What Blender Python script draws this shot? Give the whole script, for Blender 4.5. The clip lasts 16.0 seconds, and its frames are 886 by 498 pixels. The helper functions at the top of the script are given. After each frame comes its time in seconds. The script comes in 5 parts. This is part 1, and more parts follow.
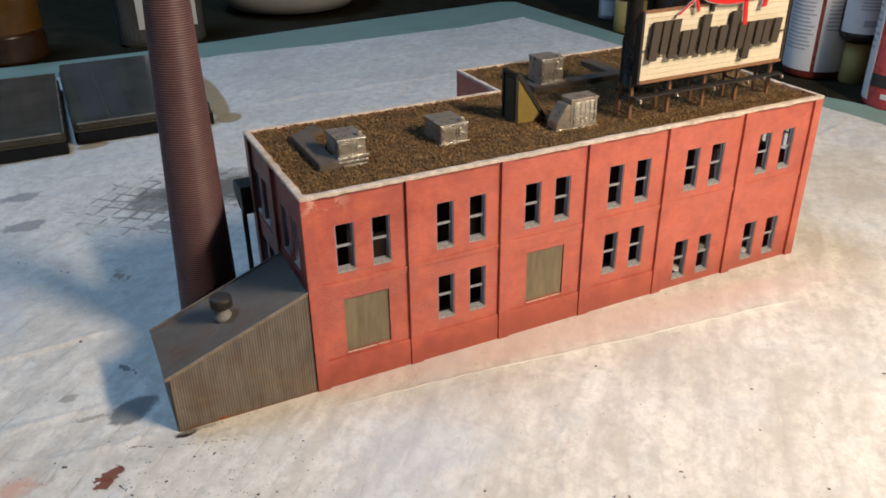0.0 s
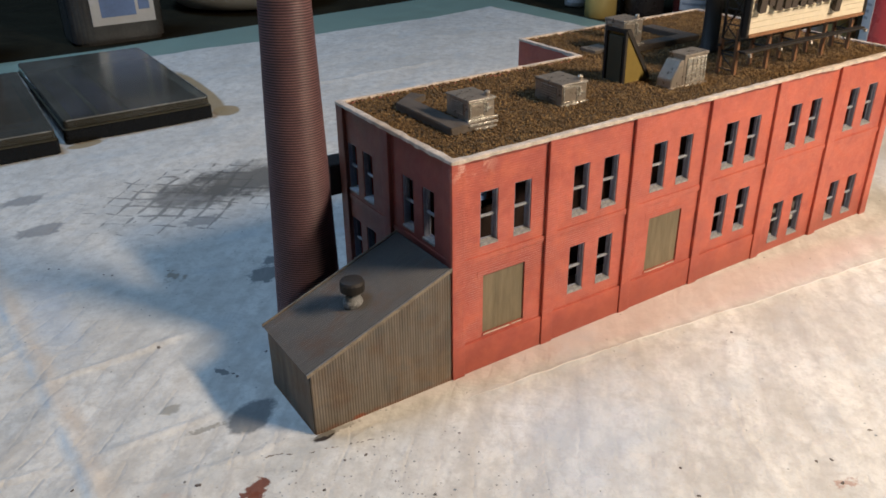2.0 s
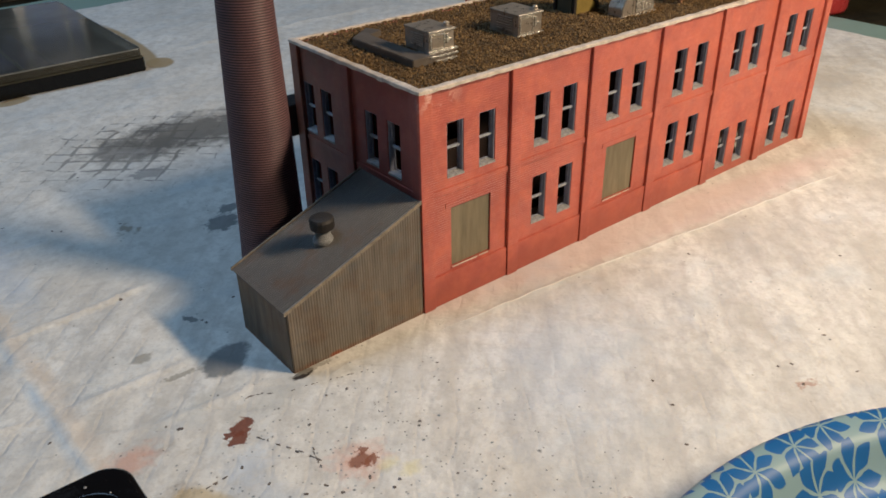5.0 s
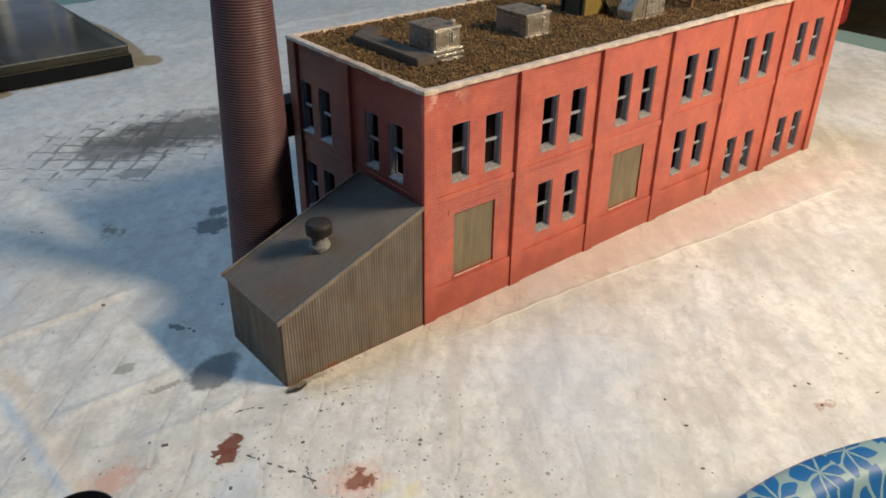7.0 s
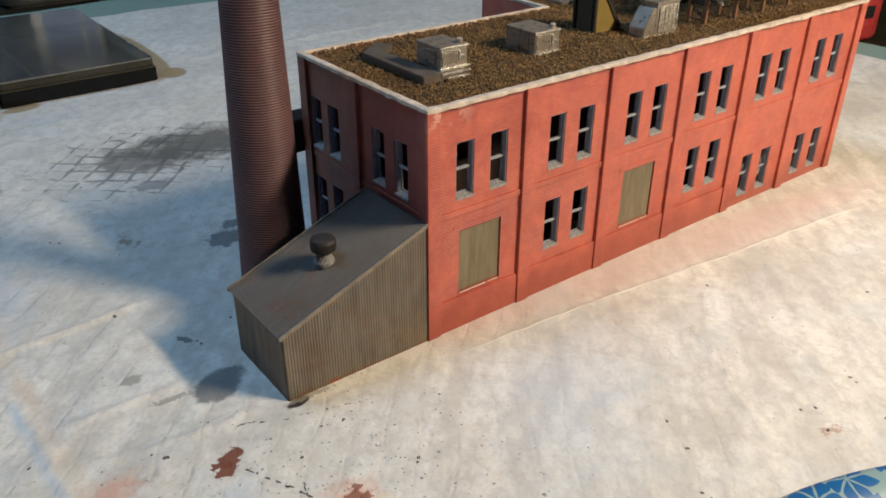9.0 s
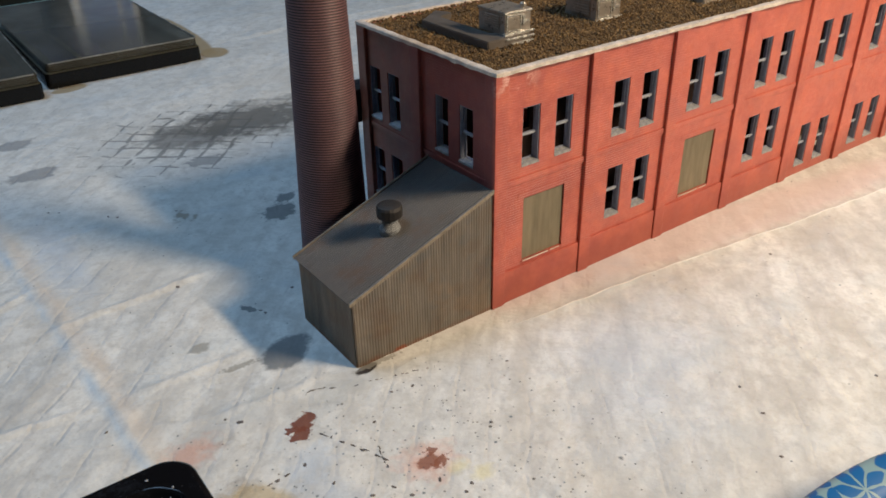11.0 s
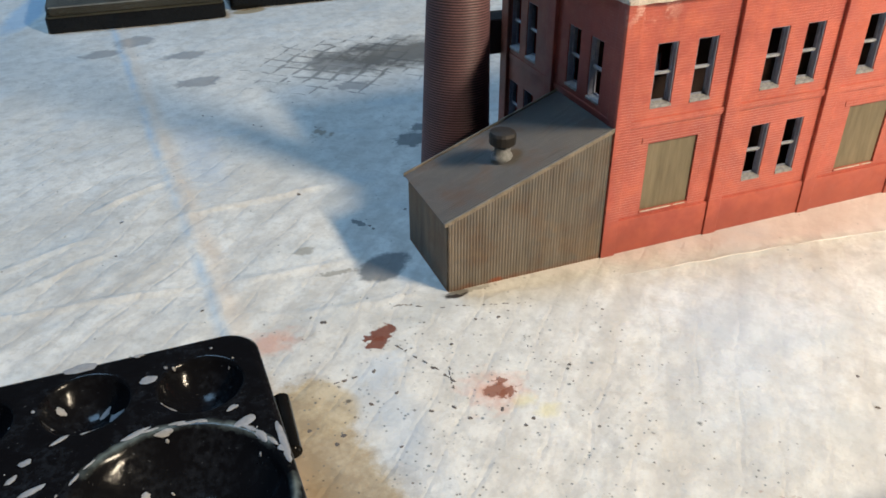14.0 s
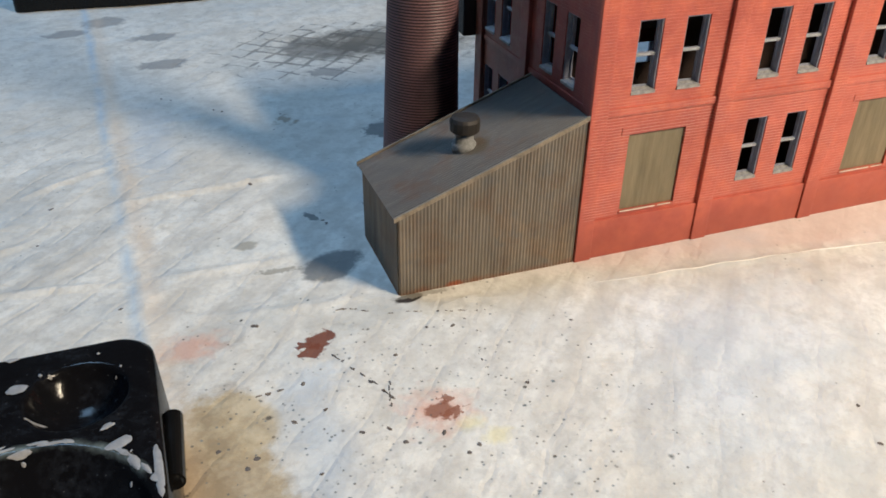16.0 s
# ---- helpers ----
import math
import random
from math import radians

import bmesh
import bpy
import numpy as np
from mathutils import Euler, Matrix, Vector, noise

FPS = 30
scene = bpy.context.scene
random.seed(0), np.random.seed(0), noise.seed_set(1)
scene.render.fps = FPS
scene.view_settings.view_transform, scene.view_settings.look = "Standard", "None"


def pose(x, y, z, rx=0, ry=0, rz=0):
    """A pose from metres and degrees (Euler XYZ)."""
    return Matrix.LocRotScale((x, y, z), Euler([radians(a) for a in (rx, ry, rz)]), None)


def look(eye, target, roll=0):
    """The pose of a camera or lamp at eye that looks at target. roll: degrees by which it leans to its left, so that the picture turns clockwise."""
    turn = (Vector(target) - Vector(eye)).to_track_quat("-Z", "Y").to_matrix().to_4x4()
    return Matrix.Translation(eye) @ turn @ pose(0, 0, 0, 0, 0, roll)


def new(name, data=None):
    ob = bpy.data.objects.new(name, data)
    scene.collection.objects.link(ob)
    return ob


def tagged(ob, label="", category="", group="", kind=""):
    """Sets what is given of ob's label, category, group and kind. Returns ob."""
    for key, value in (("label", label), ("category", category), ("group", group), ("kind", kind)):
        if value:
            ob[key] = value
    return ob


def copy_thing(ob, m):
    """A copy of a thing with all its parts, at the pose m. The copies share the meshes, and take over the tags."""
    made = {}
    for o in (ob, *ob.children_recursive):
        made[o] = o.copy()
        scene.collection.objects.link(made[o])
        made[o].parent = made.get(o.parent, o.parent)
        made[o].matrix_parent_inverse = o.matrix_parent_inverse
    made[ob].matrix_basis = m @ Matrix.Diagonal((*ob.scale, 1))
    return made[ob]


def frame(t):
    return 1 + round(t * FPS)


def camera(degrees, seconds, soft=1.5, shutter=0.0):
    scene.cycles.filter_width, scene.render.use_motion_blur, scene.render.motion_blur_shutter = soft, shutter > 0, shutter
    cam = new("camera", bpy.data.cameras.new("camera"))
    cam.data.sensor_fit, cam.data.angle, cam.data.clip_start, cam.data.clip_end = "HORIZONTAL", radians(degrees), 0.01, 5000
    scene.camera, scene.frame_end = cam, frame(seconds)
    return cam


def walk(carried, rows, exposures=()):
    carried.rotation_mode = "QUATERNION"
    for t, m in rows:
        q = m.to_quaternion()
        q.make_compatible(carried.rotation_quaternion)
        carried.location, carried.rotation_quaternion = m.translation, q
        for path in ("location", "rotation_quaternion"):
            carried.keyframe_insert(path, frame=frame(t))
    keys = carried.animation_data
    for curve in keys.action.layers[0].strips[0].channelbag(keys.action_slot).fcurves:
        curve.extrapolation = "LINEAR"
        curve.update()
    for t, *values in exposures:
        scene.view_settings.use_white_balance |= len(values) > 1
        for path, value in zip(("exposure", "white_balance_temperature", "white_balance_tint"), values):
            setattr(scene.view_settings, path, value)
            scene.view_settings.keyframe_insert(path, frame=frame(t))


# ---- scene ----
# The plan below is in units of 0.68 mm (K metres): the factory model is 112 units tall, 76 mm.
K = 0.00068
cam = camera(57.5, 16.0, soft=1.7)
PATH = [
    (0, (-89.6, -340.3, 266.2), (-12.7, -180.7, 173.3), -0.8),
    (0.5, (-117.5, -311.9, 264.4), (-36.0, -154.4, 171.8), -0.7),
    (1, (-135.7, -288.8, 251.0), (-47.3, -135.4, 157.9), 0.3),
    (1.5, (-164.3, -273.1, 235.5), (-71.4, -122.6, 142.3), 0.3),
    (2, (-177.7, -264.0, 234.6), (-80.2, -115.0, 143.4), -0.7),
    (2.5, (-183.5, -240.1, 237.0), (-82.1, -94.1, 145.4), -1.5),
    (3, (-185.0, -245.2, 233.5), (-80.5, -104.5, 137.3), -1.4),
    (3.5, (-183.7, -254.8, 225.9), (-77.2, -117.5, 126.9), -0.8),
    (4, (-191.7, -262.6, 225.9), (-85.1, -126.1, 126.0), -0.9),
    (6.3, (-196.3, -254.3, 221.9), (-87.0, -120.6, 121.1), -0.8),
    (6.5, (-194.0, -254.2, 220.7), (-85.1, -119.9, 120.2), -0.7),
    (7, (-191.5, -242.2, 217.1), (-80.2, -108.8, 118.0), 0.6),
    (7.5, (-189.0, -235.9, 217.3), (-76.0, -103.1, 119.4), 0.4),
    (8, (-188.1, -233.2, 219.4), (-76.1, -99.2, 121.9), 0.3),
    (8.5, (-186.4, -235.8, 215.5), (-77.8, -99.1, 118.0), 0.2),
    (9, (-182.2, -248.4, 221.0), (-76.0, -109.7, 123.7), 0.1),
    (9.2, (-189.0, -250.8, 218.5), (-83.4, -111.1, 121.9), -0.1),
    (11.3, (-199.2, -234.3, 209.4), (-99.7, -93.5, 108.0), -1.4),
    (11.5, (-199.3, -231.7, 204.9), (-100.4, -91.9, 101.7), -1.6),
    (12, (-196.4, -234.0, 197.0), (-99.5, -94.5, 91.5), -0.8),
    (12.5, (-190.4, -239.9, 198.8), (-102.4, -95.4, 92.1), -0.5),
    (13, (-183.1, -245.8, 202.6), (-106.4, -95.2, 95.6), -0.8),
    (13.5, (-170.7, -260.5, 196.4), (-100.4, -106.2, 90.2), -0.2),
    (14, (-176.0, -254.7, 191.5), (-113.2, -96.5, 86.4), -0.2),
    (14.5, (-165.8, -252.2, 192.0), (-104.9, -92.2, 88.5), -0.1),
    (15, (-161.8, -249.6, 185.0), (-101.0, -89.2, 82.0), 0.3),
    (15.5, (-156.0, -245.0, 179.9), (-95.3, -85.1, 76.4), 0.5),
    (16, (-144.9, -234.2, 171.0), (-84.2, -74.8, 66.6), 0.9),
]
walk(cam, [(t, look([K * v for v in eye], [K * v for v in target], roll)) for t, eye, target, roll in PATH], [(0.0, 0.0, 6750, 8), (1.0, 0.03, 6800, 9), (1.5, -0.04, 6820, 9), (2.0, -0.02, 6820, 9), (2.5, 0.11, 6800, 9), (3.0, 0.14, 6830, 8), (3.5, -0.07, 7030, 8), (4.0, -0.2, 7080, 8), (6.5, -0.02, 6950, 6), (9.0, 0.0, 6900, 5), (11.5, -0.02, 6720, 6), (12.0, 0.08, 6680, 5), (14.0, 0.31, 6570, 3), (16.0, 0.26, 6570, 4)])

# ---- light ----
world = bpy.data.worlds.new("world")
scene.world = world
world.use_nodes = True
sky = world.node_tree.nodes.new("ShaderNodeTexSky")
sky.sky_type, sky.sun_disc = "NISHITA", False
sky.sun_elevation, sky.sun_rotation = radians(35), radians(200)
world.node_tree.links.new(sky.outputs[0], world.node_tree.nodes["Background"].inputs[0])
world.node_tree.nodes["Background"].inputs[1].default_value = 0.1


def lamp(name, eye, target, size, watts, colour):
    data = bpy.data.lights.new(name, "AREA")
    data.shape, data.size, data.energy, data.color = "DISK", K * size, watts, colour
    ob = new(name, data)
    ob.matrix_world = look([K * v for v in eye], [K * v for v in target])
    return ob


desk = lamp("desk_lamp_light", (437, -594, 626), (270, -594, 260), 66, 5.3, (1.0, 0.82, 0.64))
# a tube lamp that runs along y, tilted towards the model
desk.matrix_world = pose(K * 437, K * -594, K * 626, 24, 18, 0)
desk.data.shape, desk.data.size, desk.data.size_y = "RECTANGLE", K * 48, K * 325
cool = lamp("skylight_light", (-800, 850, 2405), (-800, 850, 0), 1000, 16.0, (0.38, 0.63, 1.0))
cool.data.shape, cool.data.size, cool.data.size_y = "RECTANGLE", K * 940, K * 1040
cool.matrix_world = pose(K * -800, K * 850, K * 2405)


# ---- materials ----
class Nodes:
    """A small shorthand for a node material; coordinates are in plan units of the object."""

    def __init__(self, name, rough=0.6, metal=0.0, spec=0.5):
        self.m = bpy.data.materials.new(name)
        self.m.use_nodes = True
        self.t = self.m.node_tree
        self.b = self.t.nodes["Principled BSDF"]
        self.b.inputs["Roughness"].default_value = rough
        self.b.inputs["Metallic"].default_value = metal
        self.b.inputs["Specular IOR Level"].default_value = spec
        tc = self.node("ShaderNodeTexCoord")
        vm = self.node("ShaderNodeVectorMath", operation="SCALE")
        vm.inputs["Scale"].default_value = 1 / K
        self.link(tc.outputs["Object"], vm.inputs[0])
        self.p = vm.outputs[0]

    def node(self, kind, operation="", use_clamp=False, data_type="", blend_type="", voronoi_dimensions="", noise_type=""):
        n = self.t.nodes.new(kind)
        if operation:
            n.operation = operation
        if use_clamp:
            n.use_clamp = True
        if data_type:
            n.data_type = data_type
        if blend_type:
            n.blend_type = blend_type
        if voronoi_dimensions:
            n.voronoi_dimensions = voronoi_dimensions
        if noise_type:
            n.noise_type = noise_type
        return n

    def link(self, a, b):
        self.t.links.new(a, b)

    def feed(self, sock, v):
        if hasattr(v, "is_output"):
            self.link(v, sock)
        elif isinstance(v, (tuple, list)) and len(v) == 3 and sock.type == "RGBA":
            sock.default_value = (*v, 1)
        else:
            sock.default_value = v

    def noise(self, scale, detail=3, rough=0.6, vec=None, distort=0.0):
        n = self.node("ShaderNodeTexNoise")
        self.link(vec or self.p, n.inputs["Vector"])
        n.inputs["Scale"].default_value, n.inputs["Detail"].default_value = scale, detail
        n.inputs["Roughness"].default_value, n.inputs["Distortion"].default_value = rough, distort
        return n.outputs["Fac"]

    def stretch(self, sx, sy, sz):
        n = self.node("ShaderNodeVectorMath", operation="MULTIPLY")
        self.link(self.p, n.inputs[0])
        n.inputs[1].default_value = (sx, sy, sz)
        return n.outputs[0]

    def math(self, op, a, b=0.0, c=0.0, clamp=False):
        n = self.node("ShaderNodeMath", operation=op, use_clamp=clamp)
        for s, v in zip(n.inputs, (a, b, c)):
            self.feed(s, v)
        return n.outputs[0]

    def ramp(self, fac, lo, hi, to_lo=0.0, to_hi=1.0):
        n = self.node("ShaderNodeMapRange")
        for s, v in zip(n.inputs, (fac, lo, hi, to_lo, to_hi)):
            self.feed(s, v)
        return n.outputs[0]

    def mix(self, fac, a, b, blend="MIX"):
        n = self.node("ShaderNodeMix", data_type="RGBA", blend_type=blend)
        self.feed(n.inputs["Factor"], fac)
        self.feed(n.inputs["A"], a)
        self.feed(n.inputs["B"], b)
        return n.outputs["Result"]

    def rand(self):
        return self.node("ShaderNodeObjectInfo").outputs["Random"]

    def island(self):
        return self.node("ShaderNodeNewGeometry").outputs["Random Per Island"]

    def colour(self, v):
        self.feed(self.b.inputs["Base Color"], v)

    def rough(self, v):
        self.feed(self.b.inputs["Roughness"], v)

    def bump(self, height, depth=0.3, strength=1.0):
        n = self.node("ShaderNodeBump")
        n.inputs["Distance"].default_value = K * depth
        n.inputs["Strength"].default_value = strength
        self.feed(n.inputs["Height"], height)
        self.link(n.outputs[0], self.b.inputs["Normal"])


def plain(name, colour, rough=0.6, metal=0.0, grain=0.15, scale=0.4, bump=0.15, spec=0.5):
    n = Nodes(name, rough, metal, spec)
    a, b = n.noise(scale, 4), n.noise(scale * 9, 2)
    f = n.math("ADD", n.math("MULTIPLY", a, 0.65), n.math("MULTIPLY", b, 0.35))
    n.colour(n.mix(n.ramp(f, 0.3, 0.7), tuple(c * (1 - grain) for c in colour), tuple(min(1, c * (1 + grain)) for c in colour)))
    n.rough(n.ramp(a, 0.3, 0.7, max(0.03, rough - 0.1), min(1, rough + 0.1)))
    n.bump(b, bump)
    return n.m


def brick_paint():
    n = Nodes("brick_red_paint", 0.42)
    place = n.node("ShaderNodeVectorMath", operation="SCALE")
    place.inputs["Scale"].default_value = 1 / K
    n.link(n.node("ShaderNodeNewGeometry").outputs["Position"], place.inputs[0])
    n.p = place.outputs[0]
    s = n.node("ShaderNodeSeparateXYZ")
    n.link(n.p, s.inputs[0])
    u = n.math("ADD", s.outputs[0], s.outputs[1])
    row = n.math("ABSOLUTE", n.math("SUBTRACT", n.math("FRACT", n.math("MULTIPLY", s.outputs[2], 1 / 1.22)), 0.5))
    row = n.ramp(row, 0.38, 0.46)
    turn = n.math("FRACT", n.math("ADD", n.math("MULTIPLY", n.math("FLOOR", n.math("MULTIPLY", s.outputs[2], 1 / 1.22)), 0.5), 0.5))
    upright = n.math("ABSOLUTE", n.math("SUBTRACT", n.math("FRACT", n.math("ADD", n.math("MULTIPLY", u, 1 / 3.6), turn)), 0.5))
    row = n.math("MAXIMUM", row, n.ramp(upright, 0.45, 0.48, 0, 0.35))
    wash = n.noise(0.035, 5, 0.65)
    wash2 = n.noise(0.3, 4)
    base = n.mix(n.ramp(wash, 0.37, 0.63), (0.39, 0.085, 0.063), (0.61, 0.149, 0.108))
    base = n.mix(n.ramp(wash2, 0.35, 0.75, 0, 0.45), base, (0.40, 0.062, 0.044))
    film = n.math("MULTIPLY", n.ramp(u, 40.0, 230.0, 0.0, 0.55), n.ramp(n.noise(0.03, 4), 0.3, 0.6, 0.35, 1.0))
    base = n.mix(film, base, (0.68, 0.208, 0.146))
    base = n.mix(n.ramp(n.noise(0.085, 5, 0.65), 0.47, 0.64, 0, 0.55), base, (0.66, 0.163, 0.094))
    base = n.mix(n.ramp(n.noise(0.05, 4, 0.6), 0.52, 0.68, 0, 0.62), base, (0.38, 0.08, 0.072))
    each = n.math("FRACT", n.math("ADD", n.island(), n.rand()))
    base = n.mix(n.ramp(each, 0.0, 1.0, 0.0, 0.22), base, (0.36, 0.065, 0.05))
    # smooth plinth below, pale dust in the joints above it
    above = n.ramp(s.outputs[2], 17.6, 18.2)
    joint = n.math("MULTIPLY", n.math("MULTIPLY", row, above), n.ramp(s.outputs[0], 1.0, 2.5, 0.35, 1.0))
    low = n.ramp(n.math("ADD", s.outputs[2], n.math("MULTIPLY", n.noise(0.06, 3), 16.0)), 30.0, 14.0, 0, 0.6)
    base = n.mix(low, base, (0.27, 0.066, 0.046))
    base = n.mix(n.math("MULTIPLY", joint, n.ramp(u, 60.0, 200.0, 0.15, 0.08)), base, (0.30, 0.056, 0.045))
    zone = n.ramp(n.math("ABSOLUTE", n.math("SUBTRACT", s.outputs[2], 44.0)), 62.0, 14.0, 0.15, 1.0)
    left = n.math("MULTIPLY", n.ramp(u, 260.0, 60.0, 0.3, 1.0), n.ramp(s.outputs[1], 6.0, 2.5, 0.15, 1.0))
    dust = n.math("MULTIPLY", n.math("MULTIPLY", zone, left), n.ramp(n.noise(0.05, 4), 0.38, 0.62, 0.03, 0.42))
    base = n.mix(n.math("MULTIPLY", dust, joint), base, (0.85, 0.56, 0.44))
    # lamp glints painted pale on the brick faces by the top corner
    glint = n.math("MULTIPLY", n.ramp(s.outputs[2], 100.0, 107.0), n.math("MULTIPLY", n.ramp(n.math("ABSOLUTE", n.math("SUBTRACT", u, 11.0)), 18.0, 5.0), n.ramp(s.outputs[1], 3.0, 2.4)))
    glint = n.math("MULTIPLY", n.math("MULTIPLY", glint, n.ramp(n.noise(0.16, 4), 0.5, 0.58)), n.math("SUBTRACT", 1.0, row))
    base = n.mix(n.math("MULTIPLY", glint, 0.75), base, (0.80, 0.50, 0.42))
    # end wall by the chimney: brown-purple painted shade, browner towards its far corner
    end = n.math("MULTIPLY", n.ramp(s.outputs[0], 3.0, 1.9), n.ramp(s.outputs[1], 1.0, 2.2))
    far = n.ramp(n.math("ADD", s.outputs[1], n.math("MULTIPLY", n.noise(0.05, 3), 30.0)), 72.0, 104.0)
    end_shade = n.mix(far, (0.20, 0.062, 0.060), (0.115, 0.058, 0.036))
    base = n.mix(n.math("MULTIPLY", end, n.ramp(n.noise(0.06, 4), 0.3, 0.7, 0.55, 0.85)), base, end_shade)
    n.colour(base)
    n.rough(n.ramp(wash2, 0.3, 0.7, 0.32, 0.5))
    h = n.math("ADD", n.math("MULTIPLY", joint, -1.0), n.math("MULTIPLY", n.noise(1.2, 3), 0.5))
    n.bump(h, 0.09)
    return n.m


def corrugated(roof=False):
    n = Nodes("weathered_corrugated_roof" if roof else "weathered_corrugated_metal", 0.5 if roof else 0.55, 0.25)
    streak = n.noise(1.0, 4, 0.6, n.stretch(0.25, 0.25, 0.03))
    blot = n.noise(0.06, 4)
    base = n.mix(n.ramp(streak, 0.3, 0.7), (0.132, 0.112, 0.092), (0.238, 0.205, 0.168))
    base = n.mix(n.ramp(blot, 0.5, 0.72, 0, 0.6), base, (0.16, 0.09, 0.05))
    base = n.mix(n.ramp(n.noise(0.1, 3), 0.55, 0.75, 0, 0.5), base, (0.12, 0.13, 0.135))
    s = n.node("ShaderNodeSeparateXYZ")
    n.link(n.p, s.inputs[0])
    wob = n.math("MULTIPLY", n.noise(0.12, 4), 9.0)
    foot = n.ramp(n.math("ADD", s.outputs[2], wob), 7.0, 3.6, 0, 0.75)
    base = n.mix(foot, base, (0.23, 0.085, 0.035))
    base = n.mix(n.ramp(n.noise(0.045, 3), 0.58, 0.7, 0, 0.5), base, (0.27, 0.195, 0.125))
    # one rusty dribble at the foot of the front
    spot = n.math("ADD", n.math("POWER", n.math("MULTIPLY", n.math("ADD", s.outputs[0], 14.5), 0.22), 2.0), n.math("POWER", n.math("MULTIPLY", n.math("SUBTRACT", s.outputs[2], 0.6), 0.5), 2.0))
    base = n.mix(n.ramp(n.math("ADD", spot, n.math("MULTIPLY", n.noise(0.5, 3), 1.2)), 1.5, 0.7, 0, 0.9), base, (0.30, 0.085, 0.035))
    if roof:
        # shade painted into the sheet's troughs, a cool grey bloom on the ribs
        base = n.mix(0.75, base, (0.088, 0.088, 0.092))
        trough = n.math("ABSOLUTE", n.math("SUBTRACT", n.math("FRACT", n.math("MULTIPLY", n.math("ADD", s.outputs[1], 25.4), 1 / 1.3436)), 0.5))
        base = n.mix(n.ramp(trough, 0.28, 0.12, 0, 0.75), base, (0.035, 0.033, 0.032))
        base = n.mix(n.ramp(n.noise(0.07, 4), 0.52, 0.68, 0, 0.6), base, (0.11, 0.062, 0.04))
        run = n.noise(1.0, 4, 0.65, n.stretch(0.05, 0.5, 0.05))
        base = n.mix(n.ramp(run, 0.5, 0.68, 0, 0.35), base, (0.045, 0.043, 0.042))
        base = n.mix(n.ramp(n.noise(1.0, 3, 0.6, n.stretch(0.08, 0.9, 0.08)), 0.56, 0.7, 0, 0.25), base, (0.20, 0.19, 0.18))
    n.colour(base)
    n.bump(n.noise(1.5, 3), 0.15)
    return n.m


def chimney_brick():
    n = Nodes("chimney_brown_brick", 0.5)
    s = n.node("ShaderNodeSeparateXYZ")
    n.link(n.p, s.inputs[0])
    ang = n.math("ARCTAN2", s.outputs[1], s.outputs[0])
    c = n.node("ShaderNodeCombineXYZ")
    n.link(n.math("MULTIPLY", ang, 15.0), c.inputs[0])
    n.link(s.outputs[2], c.inputs[1])
    bt = n.node("ShaderNodeTexBrick")
    n.link(c.outputs[0], bt.inputs["Vector"])
    for k, v in (("Scale", 1.0), ("Mortar Size", 0.2), ("Mortar Smooth", 0.3), ("Brick Width", 2.2), ("Row Height", 1.2)):
        bt.inputs[k].default_value = v
    base = n.mix(n.ramp(n.noise(0.05, 4), 0.35, 0.65), (0.175, 0.090, 0.104), (0.265, 0.135, 0.140))
    base = n.mix(n.ramp(bt.outputs["Color"], 0.2, 0.8, 0, 0.25), base, (0.13, 0.066, 0.07))
    base = n.mix(n.math("MULTIPLY", bt.outputs["Fac"], 0.35), base, (0.05, 0.03, 0.034))
    # sooty bed joints between the courses
    bed = n.math("ABSOLUTE", n.math("SUBTRACT", n.math("FRACT", n.math("MULTIPLY", s.outputs[2], 1 / 1.2)), 0.5))
    base = n.mix(n.ramp(bed, 0.2, 0.3, 0, 0.9), base, (0.03, 0.017, 0.021))
    n.colour(base)
    n.bump(n.math("MULTIPLY", bt.outputs["Fac"], -1.0), 0.3)
    return n.m


def gravel_mat():
    n = Nodes("brown_ballast", 0.85)
    r = n.island()
    a = n.mix(n.ramp(r, 0.0, 0.5), (0.100, 0.052, 0.020), (0.180, 0.104, 0.040))
    a = n.mix(n.ramp(r, 0.55, 1.0), a, (0.33, 0.200, 0.08))
    n.colour(n.mix(n.ramp(n.noise(0.09, 4), 0.42, 0.62, 0, 0.55), a, (0.075, 0.045, 0.02)))
    return n.m


